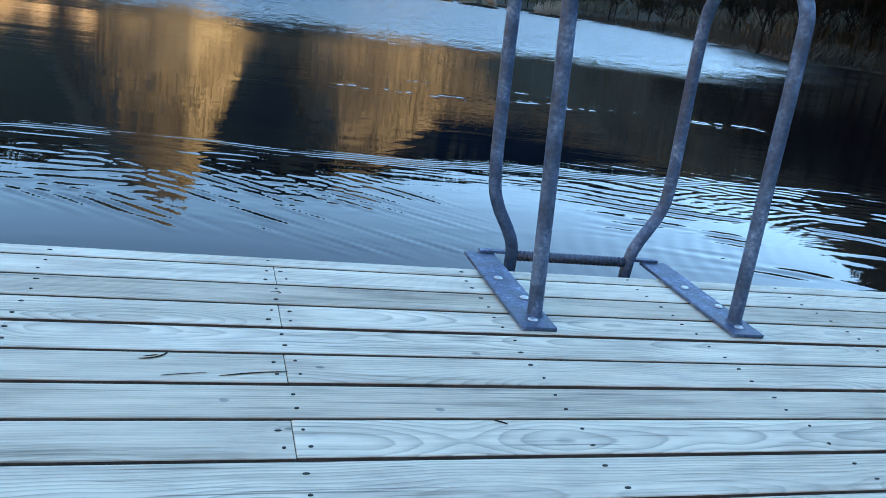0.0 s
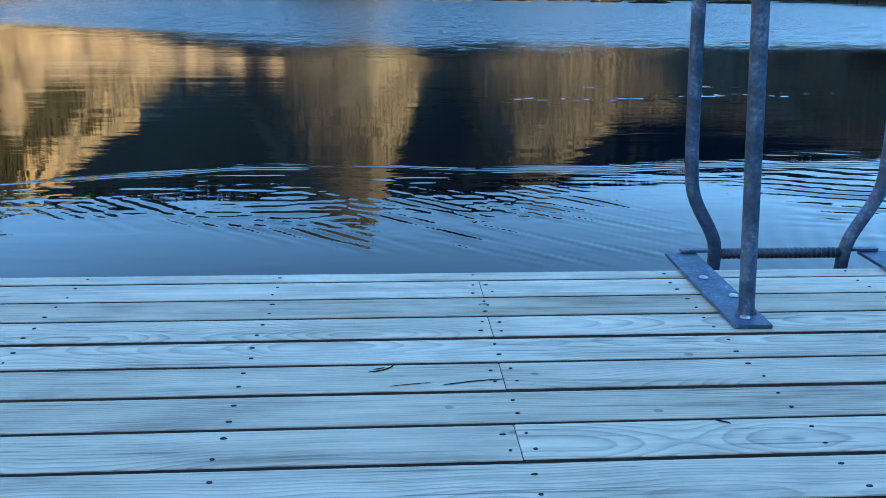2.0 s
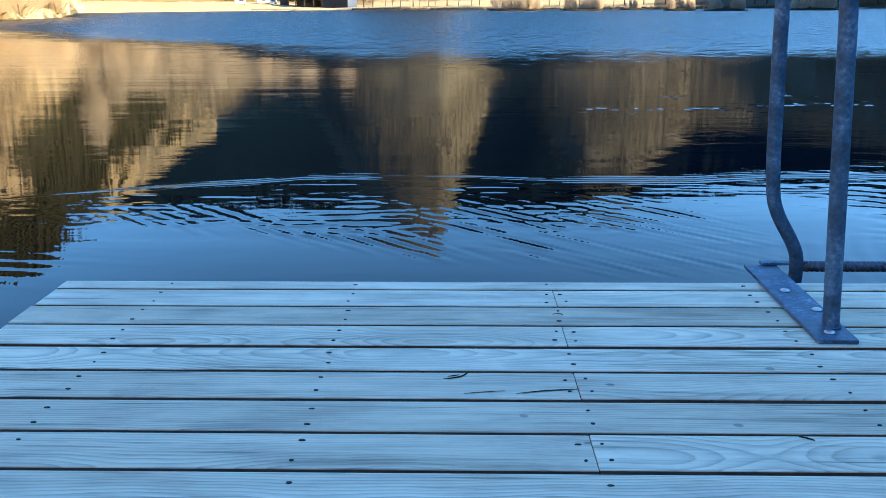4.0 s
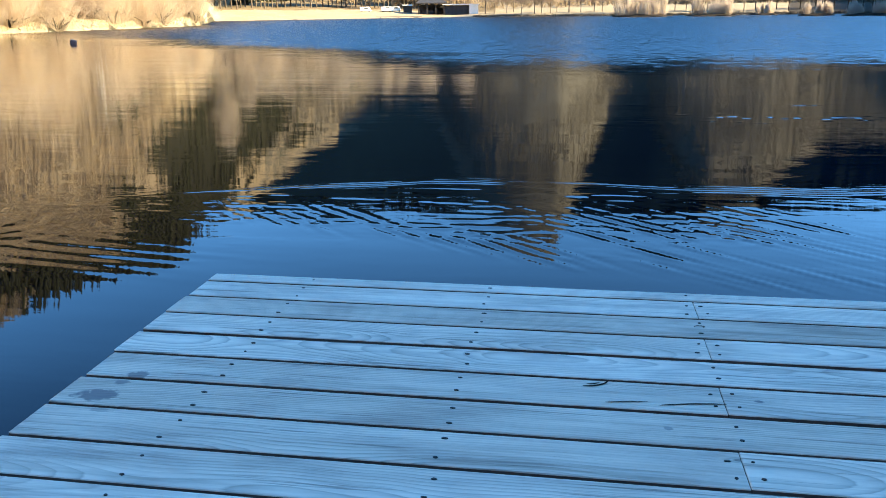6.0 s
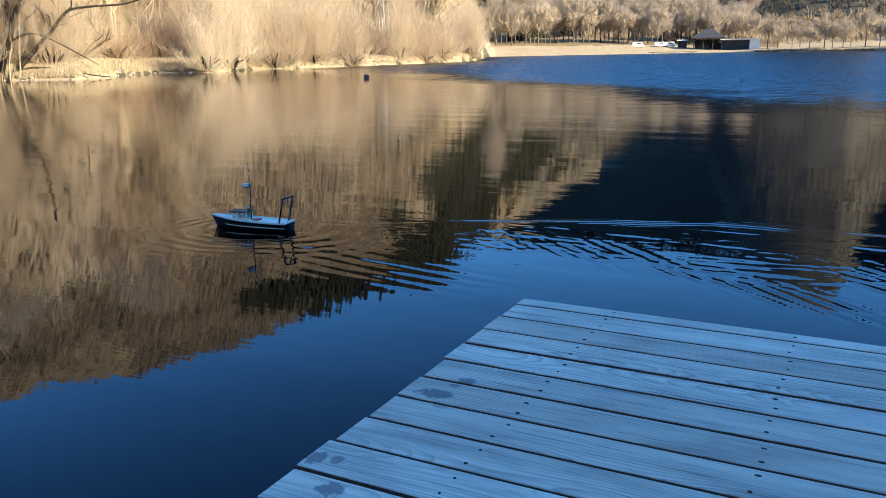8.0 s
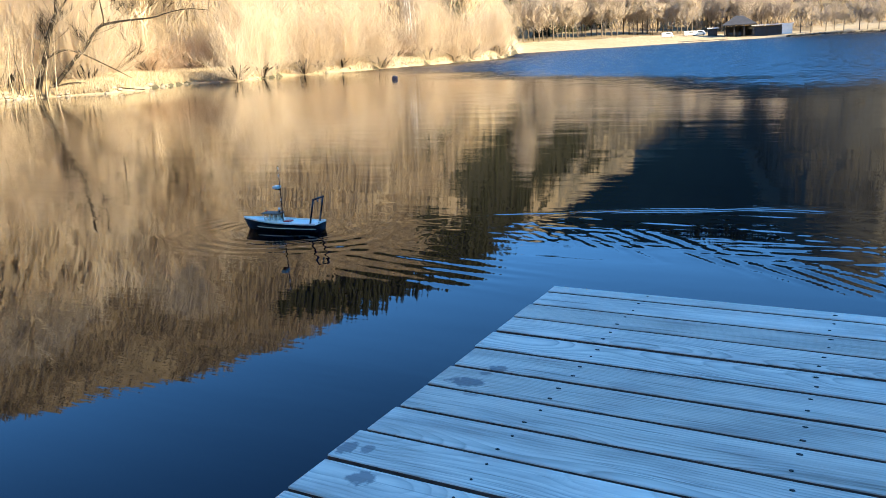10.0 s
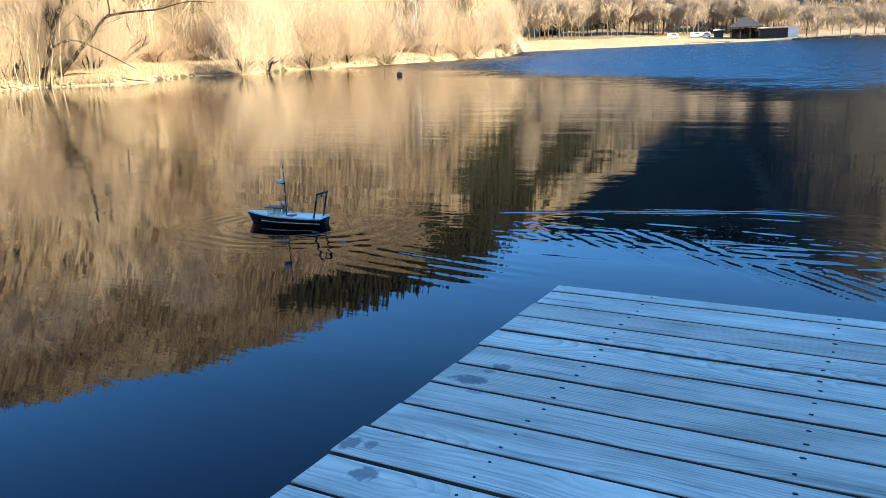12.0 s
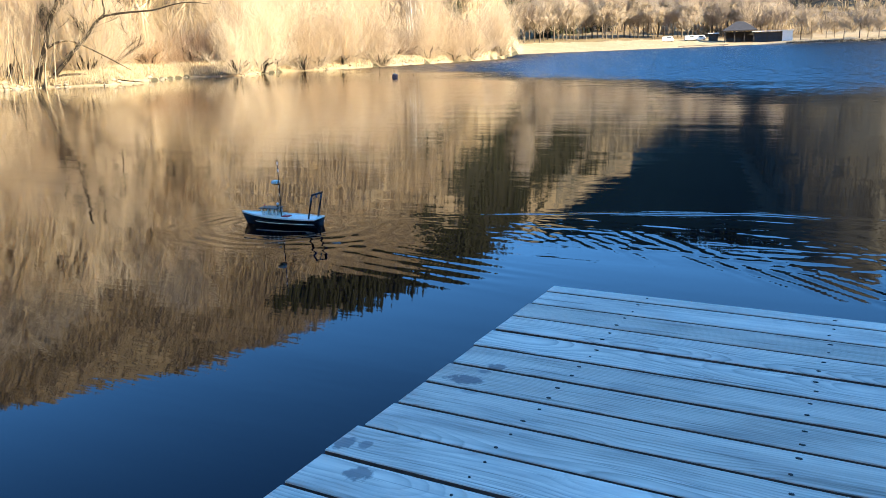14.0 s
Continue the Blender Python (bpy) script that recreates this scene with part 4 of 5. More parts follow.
# ---------------------------------------------------------------- plants
def build_bank_grass():
    rnd = random.Random(17)
    verts, faces = [], []
    for _ in range(22000):
        az = rnd.choice([rnd.uniform(24.6, 62), rnd.uniform(43, 56)])
        r = float(lookup(SHORE, az)) + 0.25 + abs(rnd.gauss(0, 4.0))
        p = on_ground(az, r) - Vector((0, 0, 0.05))
        for _b in range(3):
            a = rnd.uniform(0, 6.28)
            h = rnd.uniform(0.08, 0.36)
            o = Vector((math.cos(a), math.sin(a), 0))
            w = Vector((-o.y, o.x, 0)) * 0.02
            n = len(verts)
            verts += [p - w, p + w, p + o * h * 0.35 + Vector((0, 0, h))]
            faces.append((n, n + 1, n + 2))
    tagged(raw("bank_grass", verts, faces, REED), "tufts of dry yellow grass on the lake bank", "grass", kind="stuff")


build_bank_grass()


def shrub_mesh(seed, stems, height, spread, thick=0.0115):
    """A many-stemmed willow shrub: whips that rise from one stool, bend out and carry fine twigs."""
    rnd = random.Random(seed)
    verts, faces = [], []
    for n in range(stems):
        a = rnd.uniform(0, 2 * math.pi)
        low = n % 4 == 0
        lean = spread * (rnd.uniform(0.7, 1.25) if low else abs(rnd.gauss(0, 0.6)))
        h = height * (rnd.uniform(0.15, 0.5) if low else rnd.uniform(0.5, 1.0))
        foot = Vector((math.cos(a), math.sin(a), 0)) * rnd.uniform(0, 0.9)
        pts = []
        wx, wy = rnd.uniform(-1, 1), rnd.uniform(-1, 1)
        for k in range(5):
            q = k / 4
            bend = 0.35 * math.sin(q * 5 + wx * 3) * q
            out = lean * q ** (0.6 if low else 0.9)
            pts.append(foot + Vector((math.cos(a) * out + wx * bend, math.sin(a) * out + wy * bend, h * q - 0.2)))
        r0 = thick * rnd.uniform(0.6, 1.6)
        add_tube(verts, faces, pts, [r0, r0 * 0.8, r0 * 0.6, r0 * 0.4, r0 * 0.15], 3)
        for _f in range(12):
            q = rnd.uniform(0.15, 0.95)
            i = min(3, int(q * 4))
            base = pts[i].lerp(pts[i + 1], q * 4 - i)
            b = rnd.uniform(0, 2 * math.pi)
            ln = height * rnd.uniform(0.08, 0.24)
            up_ = rnd.uniform(0.5, 1.0)
            end = base + Vector((math.cos(b) * ln * 0.55, math.sin(b) * ln * 0.55, ln * up_))
            mid = base.lerp(end, 0.5) + Vector((math.cos(b), math.sin(b), -0.3)) * ln * 0.1
            add_tube(verts, faces, [base, mid, end], [r0 * 0.5, r0 * 0.38, r0 * 0.15], 3)
    return verts, faces


def stool_mesh(seed):
    """The short dark trunks from which a shrub springs."""
    rnd = random.Random(seed)
    verts, faces = [], []
    for _ in range(7):
        a = rnd.uniform(0, 6.28)
        o = Vector((math.cos(a), math.sin(a), 0))
        h = rnd.uniform(0.5, 1.3)
        add_tube(verts, faces, [o * 0.1 + Vector((0, 0, -0.4)), o * rnd.uniform(0.3, 0.7) + Vector((0, 0, h * 0.5)), o * rnd.uniform(0.6, 1.3) + Vector((0, 0, h))], [0.16, 0.13, 0.05], 5)
    return verts, faces


def build_shrubs():
    rnd = random.Random(21)
    kinds = []
    for i, (st, h, sp) in enumerate([(210, 9.5, 2.8), (190, 8.0, 3.2), (220, 11.0, 2.8), (170, 6.0, 3.2)]):
        pair = []
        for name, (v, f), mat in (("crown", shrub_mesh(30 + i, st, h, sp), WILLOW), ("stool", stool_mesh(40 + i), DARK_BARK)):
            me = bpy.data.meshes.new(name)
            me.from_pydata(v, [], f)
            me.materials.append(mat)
            pair.append((name, me))
        kinds.append(pair)
    v, f = shrub_mesh(34, 170, 3.0, 3.0, 0.010)
    russet = bpy.data.meshes.new("crown")
    russet.from_pydata(v, [], f)
    russet.materials.append(RUSSET)
    spots = []
    for az in np.arange(25.6, 44.6, 1.35):
        for back_ in (0.9, 6.0, 13.0):
            spots.append((az + rnd.uniform(-0.5, 0.5), back_ + rnd.uniform(-0.5, 1.5)))
    for az in np.arange(45, 76, 1.9):
        for back_ in (2.0, 7.5, 14.0):
            spots.append((az + rnd.uniform(-0.8, 0.8), back_ + rnd.uniform(-0.6, 1.5)))
    for az, back_ in spots:
        open_bank = 44.2 < az < 50.5 or 30.2 < az < 32.8
        if open_bank and back_ < 4.5:
            continue
        p = on_ground(az, float(lookup(SHORE, az)) + back_)
        bush = thing("willow_shrub", p, "leafless pale golden willow shrub on the sunlit bank", "shrub", "willow shrubs along the bank")
        pair = kinds[rnd.randrange(4)]
        if open_bank and back_ < 12:
            pair = [("crown", russet), pair[1]]
            tagged(bush, "low russet-brown thicket on the open part of the bank")
        for name, me in pair:
            new(name, me).parent = bush
        s = rnd.uniform(0.75, 1.1)
        bush.rotation_euler, bush.scale = (0, 0, rnd.uniform(0, 6.3)), (s, s, s * rnd.uniform(0.85, 1.1))


build_shrubs()


def branchy(verts, faces, base, way, length, radius, depth, rnd, sides=4, droop=0.0):
    """A limb that bends, tapers and forks."""
    pts, rr = [base], [radius]
    d = way.normalized()
    p = base.copy()
    for k in range(3):
        d = (d + Vector((rnd.uniform(-1, 1), rnd.uniform(-1, 1), rnd.uniform(-0.6, 1) - droop)) * 0.16).normalized()
        p = p + d * length / 3
        pts.append(p.copy())
        rr.append(radius * (1 - 0.22 * (k + 1)))
    if depth <= 0:
        add_tube(verts, faces, [pts[0], pts[3]], [rr[0] * 2.3, rr[0] * 0.7], 3)
        return
    add_tube(verts, faces, pts, rr, sides if depth > 1 else 3)
    for k in range(rnd.randint(3, 4) if depth > 1 else 12):
        q = rnd.uniform(0.35, 1.0)
        i = min(2, int(q * 3))
        b = pts[i].lerp(pts[i + 1], min(1, q * 3 - i))
        side = Vector((rnd.uniform(-1, 1), rnd.uniform(-1, 1), rnd.uniform(0.1, 0.9)))
        branchy(verts, faces, b, d * 0.75 + side * 0.8, length * rnd.uniform(0.5, 0.72), radius * 0.6, depth - 1, rnd, sides, droop)


def tree_parts(seed, height, depth=4, slim=1.0):
    rnd = random.Random(seed)
    tv, tf = [], []
    top = Vector((rnd.uniform(-0.3, 0.3), rnd.uniform(-0.3, 0.3), height * 0.42))
    add_tube(tv, tf, [Vector((0, 0, -0.3)), Vector((0.03, 0, height * 0.2)), top], [height * 0.017 * slim, height * 0.012 * slim, height * 0.008 * slim], 7)
    cv, cf = [], []
    for k in range(14):
        q = rnd.uniform(0.38, 1.0)
        b = Vector((0, 0, 0)).lerp(top, q)
        a = k * 0.8 + rnd.uniform(-0.4, 0.4)
        branchy(cv, cf, b, Vector((math.cos(a) * 0.75, math.sin(a) * 0.75, rnd.uniform(0.5, 1.3))), height * rnd.uniform(0.22, 0.34), height * 0.0046, depth - 1, rnd)
    return (tv, tf), (cv, cf)


def tree_kind(seed, height, bark, twigs, count=3400, depth=3, stem=None, slim=1.0):
    """Trunk and crown of a bare tree; the crown's limbs end in a haze of thin twigs."""
    t, (cv, cf) = tree_parts(seed, height, depth, slim)
    rnd = random.Random(seed + 500)
    limb_faces = len(cf)
    lobes = []
    for _ in range(15):
        a, q = rnd.uniform(0, 6.28), rnd.uniform(0.2, 1.0) ** 0.6
        up = rnd.uniform(0.0, 1.0)
        wide = 0.20 * math.sin(math.pi * (0.22 + 0.70 * up))
        lobes.append((Vector((math.cos(a) * q * wide, math.sin(a) * q * wide, 0.34 + 0.56 * up)) * height, height * rnd.uniform(0.07, 0.12)))
    for k in range(count):
        centre, size = lobes[k % len(lobes)]
        d = Vector((rnd.gauss(0, 1), rnd.gauss(0, 1), rnd.gauss(0, 0.9))).normalized()
        b = centre + d * size * rnd.random() ** 0.5
        way = (d + Vector((rnd.uniform(-0.5, 0.5), rnd.uniform(-0.5, 0.5), rnd.uniform(0.3, 1.0)))).normalized()
        tip = b + way * height * rnd.uniform(0.03, 0.075)
        w = way.cross(Vector((rnd.uniform(-1, 1), rnd.uniform(-1, 1), 0.2))).normalized() * height * 0.0016
        n = len(cv)
        cv += [b - w, b + w, tip]
        cf.append((n, n + 1, n + 2))
    out = []
    for name, v, f in (("trunk", t[0], t[1]), ("crown", cv, cf)):
        me = bpy.data.meshes.new(name)
        me.from_pydata(v, [], f)
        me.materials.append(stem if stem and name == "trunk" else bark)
        if name == "crown":
            me.materials.append(twigs)
            me.polygons.foreach_set("material_index", [0] * limb_faces + [1] * (len(f) - limb_faces))
        out.append(me)
    return out


def plant_tree(kind, p, s, turn, label, group):
    t = thing("tree", p, label, "tree", group)
    for name, me in zip(("trunk", "crown"), kind):
        ob = new(name, me)
        ob.parent = t
    t.rotation_euler, t.scale = (0, 0, turn), (s, s, s)


def build_trees():
    rnd = random.Random(33)
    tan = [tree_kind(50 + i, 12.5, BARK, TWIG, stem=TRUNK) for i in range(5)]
    # near-black trees for the shaded shores, that shade being in their colour
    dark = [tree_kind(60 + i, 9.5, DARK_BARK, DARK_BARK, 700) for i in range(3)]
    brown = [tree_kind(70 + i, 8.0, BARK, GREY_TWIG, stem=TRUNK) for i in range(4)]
    az = 23.6
    while az > 7.5:
        r = float(np.interp(az, [7, 10, 14, 20, 24], [240, 238, 236, 228, 212])) + rnd.uniform(-5, 5)
        if not 12.0 < az < 12.6:
            plant_tree(rnd.choice(tan), on_ground(az, r + (16 if az < 12.0 else 0)), rnd.uniform(0.8, 1.15), rnd.uniform(0, 6), "bare brown lakeside tree behind the beach", "trees behind the beach")
        az -= rnd.uniform(0.22, 0.42)
    for i in range(46):
        a = rnd.uniform(7, 24)
        plant_tree(rnd.choice(tan), on_ground(a, float(np.interp(a, [7, 24], [275, 245])) + rnd.uniform(0, 45)), rnd.uniform(0.9, 1.5), rnd.uniform(0, 6), "bare brown tree at the foot of the hill", "trees behind the beach")
    for i in range(16):
        a = rnd.uniform(7.2, 12.2)
        plant_tree(rnd.choice(brown), on_ground(a, rnd.uniform(243, 262)), rnd.uniform(1.0, 1.4), rnd.uniform(0, 6), "bare grey-brown tree behind the pavilion", "trees behind the beach")
    az = 6.2
    while az > -24:
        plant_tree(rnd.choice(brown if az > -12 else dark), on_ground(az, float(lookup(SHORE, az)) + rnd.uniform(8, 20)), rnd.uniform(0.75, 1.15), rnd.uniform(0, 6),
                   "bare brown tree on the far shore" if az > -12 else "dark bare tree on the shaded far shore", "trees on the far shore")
        az -= rnd.uniform(0.4, 0.9)
    pale = [tree_kind(80 + i, 15.0, WILLOW, TWIG, 1800, slim=0.42) for i in range(3)]
    for i in range(26):
        a = rnd.uniform(45, 68)
        plant_tree(rnd.choice(pale), on_ground(a, float(lookup(SHORE, a)) + rnd.uniform(9, 26)), rnd.uniform(0.95, 1.5), rnd.uniform(0, 6), "tall pale-stemmed bare tree behind the willow bank", "trees behind the bank")
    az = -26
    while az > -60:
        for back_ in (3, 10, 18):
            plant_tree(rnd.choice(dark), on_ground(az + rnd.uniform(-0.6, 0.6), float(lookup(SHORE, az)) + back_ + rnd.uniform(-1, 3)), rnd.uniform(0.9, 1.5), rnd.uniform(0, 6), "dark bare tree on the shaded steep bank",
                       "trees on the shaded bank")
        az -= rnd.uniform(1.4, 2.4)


build_trees()


def build_undergrowth():
    rnd = random.Random(41)
    verts, faces = [], []
    for _ in range(9000):
        az = rnd.uniform(-62, 7.0)
        r = float(lookup(SHORE, az)) + 0.2 + (abs(rnd.gauss(0, 5)) if az < -24 else abs(rnd.gauss(0, 0.9)))
        p = on_ground(az, r) - Vector((0, 0, 0.1))
        # left of -24 degrees, low blades stand in for a dark wall line
        top = rnd.uniform(0.4, 1.8) if az < -24 else rnd.uniform(0.25, 0.7)
        for _b in range(4):
            a = rnd.uniform(0, 6.28)
            o = Vector((math.cos(a), math.sin(a), 0))
            h = top * rnd.uniform(0.5, 1)
            w = Vector((-o.y, o.x, 0)) * 0.028 * max(1.0, h)
            n = len(verts)
            verts += [p - w, p + w, p + o * h * 0.3 + w * 1.2 + Vector((0, 0, h * 0.6)), p + o * h * 0.6 + Vector((0, 0, h))]
            faces.append((n, n + 1, n + 2, n + 3))
    tagged(raw("undergrowth", verts, faces, SCRUB), "dark tangled undergrowth on the shaded bank, and in place of the far shore's low wall", "undergrowth", kind="stuff")


build_undergrowth()


def build_leaning_tree():
    """The dark tree on the near bank, with one long limb out over the water."""
    rnd = random.Random(7)
    p = on_ground(54.2, 60.8)
    t = thing("leaning_tree", p, "dark bare tree leaning from the bank over the water", "tree")
    side = Vector((math.cos(radians(53)), math.sin(radians(53)), 0))   # along the bank
    up = Vector((0, 0, 1))

    def pt(a, b, c=0.0):
        a, b = a + rnd.uniform(-0.2, 0.2), b + rnd.uniform(-0.2, 0.2)
        return side * a + up * b + Vector((-side.y, side.x, 0)) * c

    tube("trunk", smooth_line([pt(-1.1, -0.3), pt(-0.55, 1.6), pt(-0.15, 2.4), pt(0.25, 3.3), pt(0.7, 4.2), pt(1.0, 5.0), pt(1.0, 6.5), pt(1.3, 9.0)], 2), (0.19, 0.07), DARK_BARK, t, 8)
    tube("limb", smooth_line([pt(0.0, 0.0), pt(0.95, 1.26), pt(1.6, 2.3), pt(2.0, 2.45), pt(2.6, 3.0), pt(3.3, 3.7), pt(4.3, 4.0), pt(5.4, 4.2), pt(6.8, 4.4), pt(7.9, 4.65), pt(9.0, 4.8), pt(10.6, 4.55)], 2), (0.155, 0.014), DARK_BARK, t, 7)
    tube("limb", smooth_line([pt(-0.4, 1.9), pt(0.3, 2.2, 0.1), pt(1.1, 2.4, 0.1), pt(1.7, 2.1, 0.1), pt(2.8, 1.66, 0.2), pt(3.95, 0.95, 0.3), pt(4.9, 0.24, 0.4)], 2), (0.10, 0.014), DARK_BARK, t, 6)
    tube("limb", smooth_line([pt(-0.2, 0.0), pt(1.26, 0.24, -0.3), pt(2.8, 0.0, -0.6), pt(4.1, -0.24, -0.9), pt(5.4, -0.5, -1.2)], 2), (0.09, 0.02), DARK_BARK, t, 6)
    tube("limb", smooth_line([pt(0.95, 4.9), pt(1.6, 5.6), pt(2.4, 6.6), pt(3.2, 8.0)], 2), (0.075, 0.02), DARK_BARK, t, 6)
    tube("limb", smooth_line([pt(3.3, 3.6), pt(3.5, 4.2), pt(3.6, 4.9), pt(3.7, 5.8)], 2), (0.08, 0.02), DARK_BARK, t, 6)
    cv, cf = [], []
    for a, b, n in ((1.0, 6.0, 4), (2.6, 3.0, 3), (4.3, 4.0, 2), (6.8, 4.4, 2), (9.0, 4.8, 2), (0.9, 1.3, 2), (2.8, 1.7, 3), (0.7, 4.2, 4), (1.8, 5.8, 4), (-0.4, 1.9, 5), (5.4, 4.2, 3), (3.6, 4.9, 3), (4.0, 0.9, 3), (-0.1, 2.6, 4)):
        for _ in range(n):
            branchy(cv, cf, pt(a, b), side * rnd.uniform(-0.4, 1.0) + up * rnd.uniform(0.2, 1.0) + Vector((0, rnd.uniform(-0.5, 0.5), 0)), rnd.uniform(0.9, 1.9), 0.010, 2, rnd, 4)
    raw("crown", cv, cf, DARK_BARK, t)
    # pale stems that lean out of the water beside it
    for k in range(22):
        a0 = -4.3 + 0.2 * k + rnd.uniform(-0.25, 0.25)
        lean, h = rnd.uniform(-0.5, 1.2), rnd.uniform(2.2, 5.0)
        tube("stem", smooth_line([pt(a0, -0.8, -1.0), pt(a0 + lean * 0.35, h * 0.25, -0.7), pt(a0 + lean * 0.6, h * 0.55, -0.4), pt(a0 + lean, h)], 1), (0.036, 0.007), (WILLOW, BROWN, DARK_BARK)[k % 3], t, 5)


build_leaning_tree()


def build_birches():
    rnd = random.Random(3)
    for k in range(6):
        p = on_ground(30.5 + 0.2 * k + rnd.uniform(-0.05, 0.05), 103 + rnd.uniform(-3, 4))
        b = thing("birch", p, "slim white-stemmed birch on the bank", "tree", "birches on the bank")
        h = rnd.uniform(6, 9)
        top = Vector((rnd.uniform(-0.4, 0.4), 0, h))
        tube("trunk", [(0, 0, -0.3), top * 0.5, top], [0.1, 0.08, 0.03], WHITE, b, 7)
        cv, cf = [], []
        for _ in range(10):
            q = top * rnd.uniform(0.45, 1.0)
            branchy(cv, cf, q, Vector((rnd.uniform(-1, 1), rnd.uniform(-1, 1), 0.8)), rnd.uniform(0.8, 1.6), 0.025, 2, rnd, 4)
        raw("crown", cv, cf, TWIG, b)


build_birches()


def build_hill_woods():
    """Bare woods on the sunlit hills, dimmer-coloured rightwards, and dark firs on the mountains behind."""
    rnd = random.Random(77)
    verts, faces, slots = [], [], []
    for _ in range(44000):
        az = rnd.uniform(-60, 78)
        shore = float(lookup(SHORE, az))
        r0 = max(shore + 14, float(np.interp(az, [-30, -24, 22, 25, 30], [215, 240, 245, 205, 130])) if -30 < az < 30 else shore + 14)
        r1 = float(np.interp(az, [-60, -45, -30, -20, 20, 27, 40, 78], [150, 190, 360, 525, 525, 310, 255, 240]))
        r = r0 + (r1 - r0) * rnd.random() ** 0.8
        p = on_ground(az, r)
        if evergreen(p, az) > rnd.uniform(0.06, 0.22):
            continue
        h = rnd.uniform(1.8, 3.9)
        if 5 < az < 24 and r > r1 - 70:
            h *= 0.4
        for _k in range(6):
            a = rnd.uniform(0, 6.28)
            o = Vector((math.cos(a), math.sin(a), 0))
            w = Vector((-o.y, o.x, 0)) * h * 0.05
            b = p + o * rnd.uniform(0, 0.6) + Vector((0, 0, rnd.uniform(0, h * 0.3)))
            tip = p + o * h * rnd.uniform(0.1, 0.6) + Vector((0, 0, h * rnd.uniform(0.45, 1.0)))
            mid = b.lerp(tip, 0.6) + o * h * 0.05
            n = len(verts)
            verts += [b - w * 0.5, b + w * 0.5, mid + w * 1.6, tip, mid - w * 1.6]
            faces.append((n, n + 1, n + 2, n + 3, n + 4))
            # woods further right get the materials with shade in their colour
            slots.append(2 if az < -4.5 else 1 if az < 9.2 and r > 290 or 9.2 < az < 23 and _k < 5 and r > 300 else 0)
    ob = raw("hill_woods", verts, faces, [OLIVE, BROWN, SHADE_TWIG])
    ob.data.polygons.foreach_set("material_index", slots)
    tagged(ob, "leafless brown woods covering the sunlit hillside", "woods", kind="stuff")
    verts, faces = [], []
    slots = []
    for i in range(19500):
        if i < 4000:
            az, r, h = rnd.uniform(-48, 34), rnd.uniform(1040, 1065), rnd.uniform(5, 11)
            p = on_ground(az, r)
        else:
            # stands of firs among the bare woods
            az = rnd.uniform(-30, 70)
            r1 = float(np.interp(az, [-30, -20, 20, 27, 40, 70], [360, 525, 525, 310, 255, 245]))
            r, h = r1 * rnd.uniform(0.5, 0.97), rnd.uniform(2.0, 4.5)
            p = on_ground(az, r)
            if evergreen(p, az) < rnd.uniform(0.06, 0.22):
                continue
        for tier in (0, 1):
            z0, z1, w = (0.08, 0.65, 0.22) if tier == 0 else (0.42, 1.0, 0.15)
            n = len(verts)
            for k in range(6):
                a = k * 1.047 + tier * 0.5
                verts.append(p + Vector((math.cos(a) * w * h, math.sin(a) * w * h, z0 * h)))
            verts.append(p + Vector((0, 0, z1 * h)))
            faces += [(n + k, n + (k + 1) % 6, n + 6) for k in range(6)]
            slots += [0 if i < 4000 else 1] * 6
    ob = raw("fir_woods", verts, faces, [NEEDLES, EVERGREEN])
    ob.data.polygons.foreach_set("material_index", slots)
    tagged(ob, "dark fir woods on the hills behind the lake", "woods", kind="stuff")


build_hill_woods()


def build_thickets():
    """Pale willow thickets off the far shore, each on a low dark bank."""
    rnd = random.Random(5)
    for az, r, w, h in ((-4.1, 163, 10.0, 5.0), (-8.4, 160, 7.6, 4.4), (-14.6, 148, 4.5, 2.6), (-17.4, 142, 6.0, 2.8), (-22.5, 150, 9, 3.6), (-11.6, 172, 4, 2.8)):
        x, y = at(az, r)
        bed = thing("willow_thicket", (x, y, WATER_Z), "pale leafless willow thicket on a low dark bank in the lake", "shrub", "willow thickets")
        lobes = [(rnd.uniform(-0.5, 0.5) * w * 0.86, rnd.uniform(-0.8, 0.8), h * rnd.uniform(0.62, 1.0), rnd.uniform(0.10, 0.17) * w) for _ in range(9)]
        v, f = [], []
        for k in range(1500):
            lx, ly, lh, lw = lobes[k % 9]
            a, q = rnd.uniform(0, 6.28), math.sqrt(rnd.random())
            out = Vector((math.cos(a), math.sin(a) * 0.8, 0)) * q
            b = Vector((lx, ly, 0.1)) + out * lw * 0.3
            tip = Vector((lx, ly, 0.1)) + out * lw * 1.05 + Vector((rnd.uniform(-0.15, 0.15), 0, lh * math.sqrt(max(0.08, 1 - q * q)) * rnd.uniform(0.6, 1.0)))
            low = b.lerp(tip, rnd.uniform(0.0, 0.55))
            add_tube(v, f, [low, tip], [0.022, 0.009], 3)
        tagged(raw("growth", v, f, PALE_STEM, bed), kind="stuff")
        bm = bmesh.new()
        bmesh.ops.create_icosphere(bm, subdivisions=3, radius=1.0)
        for q in bm.verts:
            q.co = Vector((q.co.x * (w / 2 + 0.5), q.co.y * 2.0, q.co.z * 0.4)) * (1 + 0.2 * noise.noise(q.co * 2))
        part("mud_bank", bm, DARK_BARK, bed)


build_thickets()


# ---------------------------------------------------------------- far shore buildings and vehicles
def facing(ob, az, r, dz=0.0):
    p = on_ground(az, r)
    ob.location = (p.x, p.y, p.z + dz)
    ob.rotation_euler = (0, 0, radians(az))


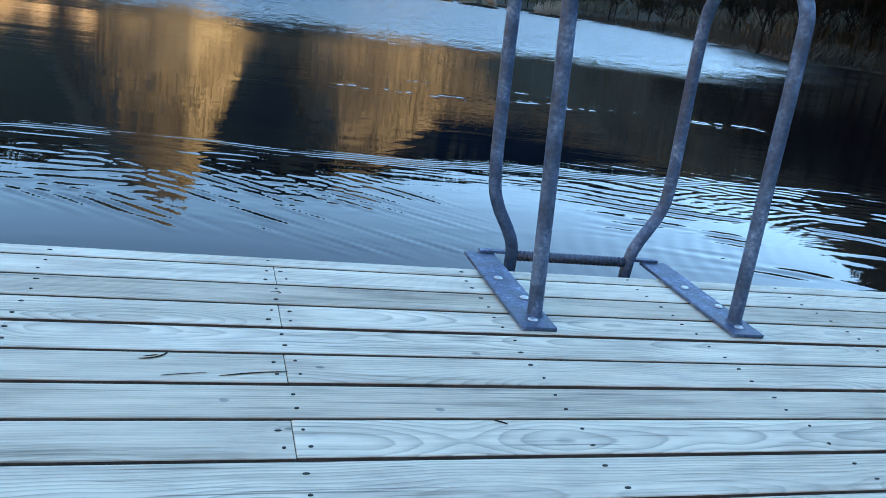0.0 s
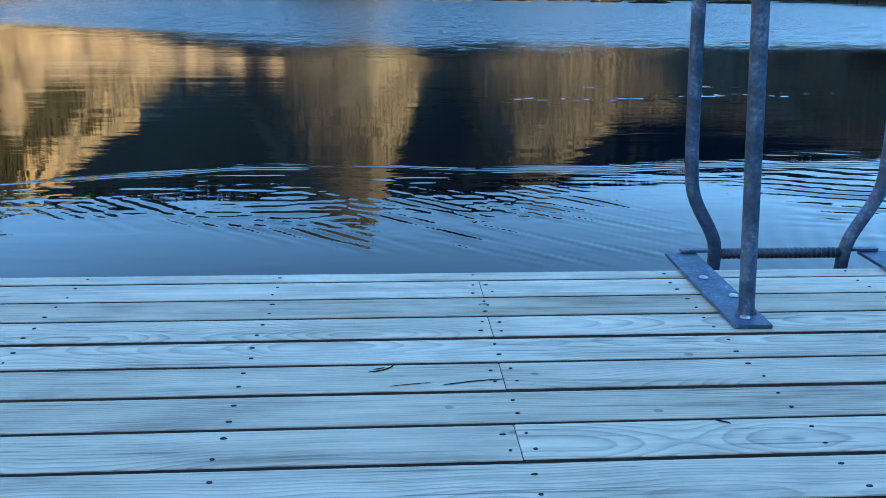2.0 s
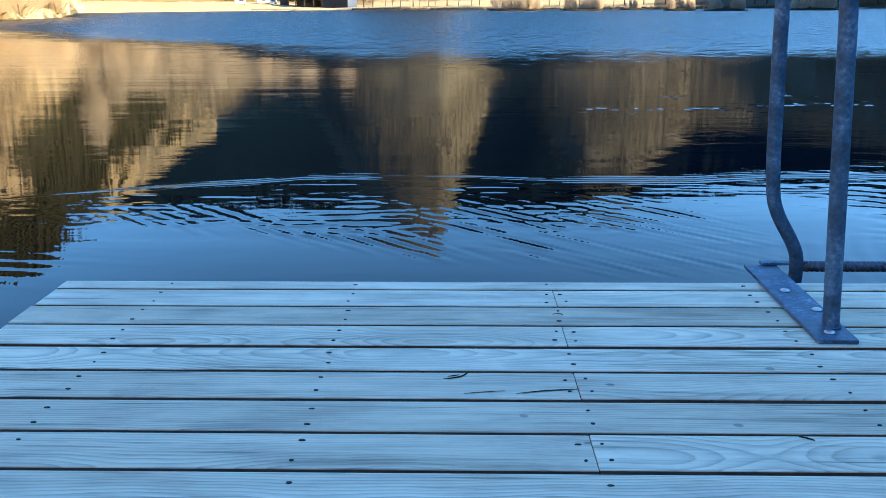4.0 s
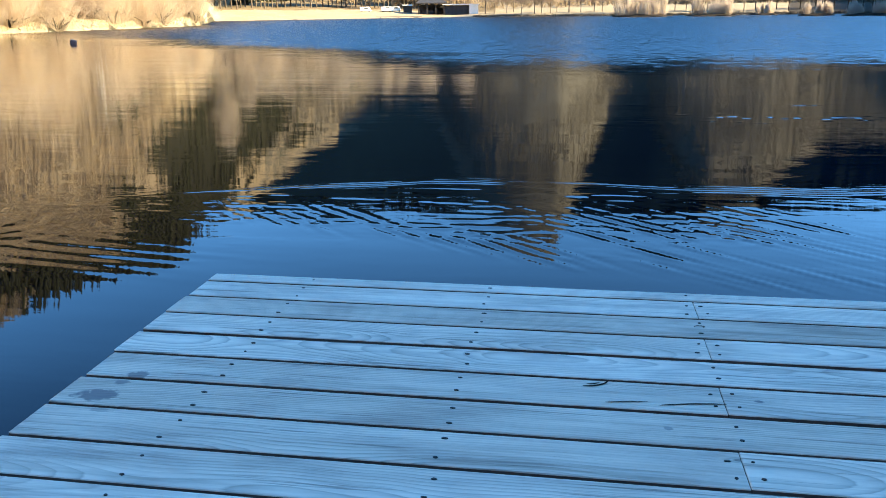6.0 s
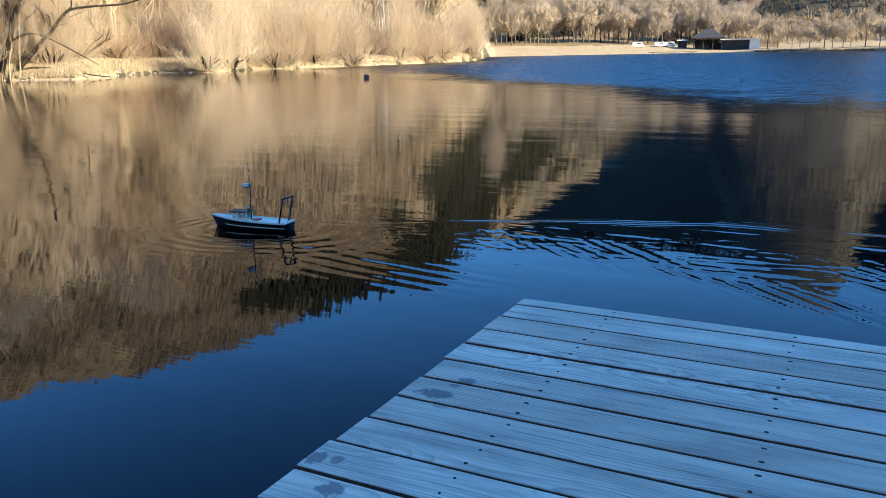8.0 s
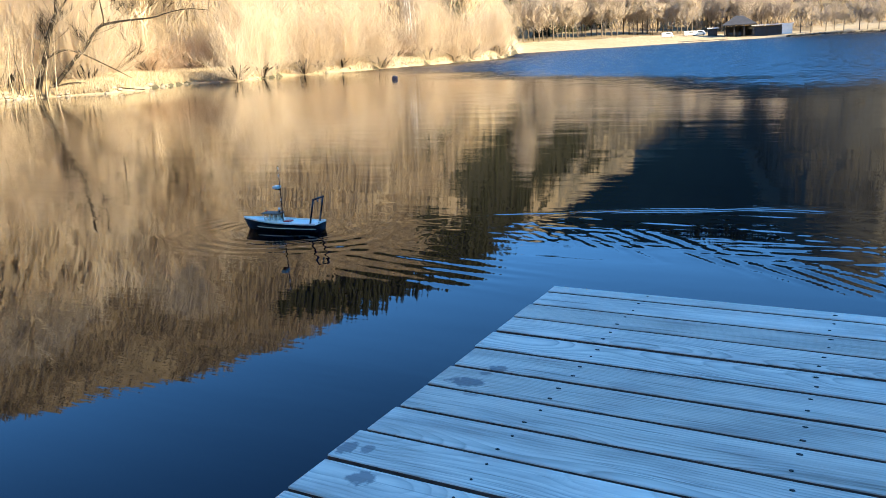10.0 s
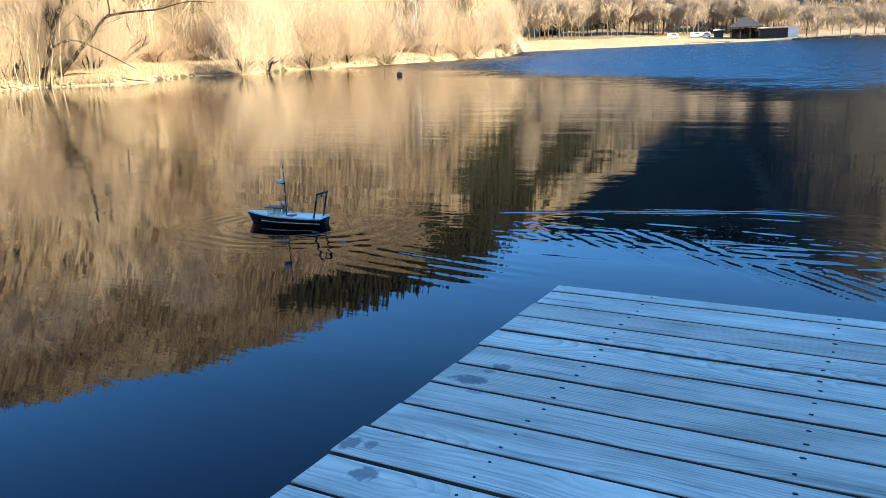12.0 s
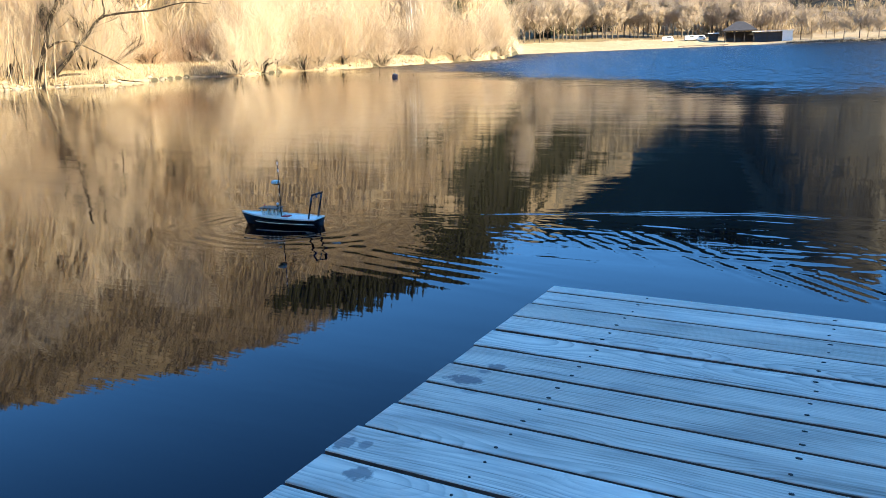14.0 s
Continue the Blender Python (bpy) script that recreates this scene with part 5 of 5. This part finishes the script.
def hip_roof(name, w, d, z0, z1, ridge, parent):
    v = [(-w, -d, z0), (w, -d, z0), (w, d, z0), (-w, d, z0), (-ridge, 0, z1), (ridge, 0, z1), (-w, -d, z0 - 0.2), (w, -d, z0 - 0.2), (w, d, z0 - 0.2), (-w, d, z0 - 0.2)]
    f = [(0, 1, 5, 4), (1, 2, 5), (2, 3, 4, 5), (3, 0, 4), (6, 7, 1, 0), (7, 8, 2, 1), (8, 9, 3, 2), (9, 6, 0, 3), (9, 8, 7, 6)]
    return raw(name, v, f, ROOF, parent)


def build_far_shore():
    pav = thing("pavilion", (0, 0, 0), "open lakeside pavilion with dark hipped roof on posts", "pavilion")
    hip_roof("roof", 4.3, 4.0, 3.0, 5.2, 1.0, pav)
    for x in (-3.6, -1.2, 1.2, 3.6):
        for y in (-3.3, 3.3):
            boxed("post", (x - 0.12, y - 0.12, -0.2, x + 0.12, y + 0.12, 2.8), DARK_PAINT, pav)
    boxed("back_wall", (-3.4, 1.6, -0.2, 3.4, 1.8, 2.6), DARK_PAINT, pav)
    boxed("counter", (-2.6, -1.6, -0.1, 0.4, -1.2, 1.1), DARK_PAINT, pav, 0.02)
    facing(pav, 9.8, 224)
    pav.scale = (0.95, 0.95, 0.95)
    hall = thing("low_building", (0, 0, 0), "low flat-roofed building with white end wall and dark open front", "building")
    boxed("wall", (-5.2, 0.5, -0.3, 5.2, 4.5, 2.7), DARK_PAINT, hall)
    boxed("white_gable", (2.6, -0.5, -0.3, 5.3, 0.45, 2.85), WHITE, hall)
    boxed("flat_roof", (-5.5, -0.8, 2.86, 5.6, 4.8, 3.1), WHITE, hall, 0.03)
    for x in (-5.0, -1.4, 2.3):
        boxed("post", (x - 0.1, -0.6, -0.3, x + 0.1, -0.4, 2.84), DARK_PAINT, hall)
    # dark panels stand in for the shade inside the open front
    for x in (-4.7, -1.1):
        boxed("shutter", (x, 0.42, 0.1, x + 3.1, 0.48, 2.4), ROOF, hall)
    facing(hall, 7.85, 221)
    hall.scale = (0.86, 0.86, 0.86)
    kiosk = thing("kiosk", (0, 0, 0), "small dark kiosk with white awning", "kiosk")
    boxed("body", (-1.3, -1, -0.2, 1.3, 1, 2.1), DARK_PAINT, kiosk)
    boxed("awning", (-1.6, -1.6, 2.1, 1.6, 1.1, 2.4), WHITE, kiosk, 0.03)
    facing(kiosk, 11.4, 226)
    kiosk.scale = (0.86, 0.86, 0.86)
    # vans and cars parked behind the beach
    van = thing("parked_van", (0, 0, 0), "white van parked behind the beach", "van", "parked vehicles")
    bm = bmesh.new()
    box(bm, -2.4, -0.95, 0.35, 2.4, 0.95, 2.1, 0.22)
    for v in bm.verts:
        if v.co.x > 1.4 and v.co.z > 1.3:
            v.co.x -= 0.7
    part("body", bm, WHITE, van)
    boxed("windscreen", (-0.6, -0.96, 1.35, 1.2, -0.94, 1.85), GLASS_DARK, van)
    for x in (-1.5, 1.5):
        for y in (-0.9, 0.75):
            tube("wheel", [(x, y, 0.33), (x, y + 0.18, 0.33)], 0.34, RUBBER, van, 14)
    facing(van, 14.2, 222)
    van.scale = (0.62, 0.62, 0.62)
    for az, r, turn in ((12.8, 226, 8), (12.2, 228, -4)):
        c = copy_thing(van, Matrix.Identity(4))
        facing(c, az, r)
        c.rotation_euler = (0, 0, radians(az + turn))
    raft = thing("small_jetty", (0, 0, 0), "low timber bathing jetty at the far beach", "jetty")
    boxed("deck_boards", (-5.5, -0.8, 0.25, 5.5, 0.8, 0.4), BEAM, raft)
    for x in (-4.5, 0, 4.5):
        tube("pile", [(x, 0, -1.0), (x, 0, 0.24)], 0.12, BEAM, raft, 8)
    x, y = at(12.0, 204)
    raft.location, raft.rotation_euler = (x, y, WATER_Z), (0, 0, radians(25))


build_far_shore()
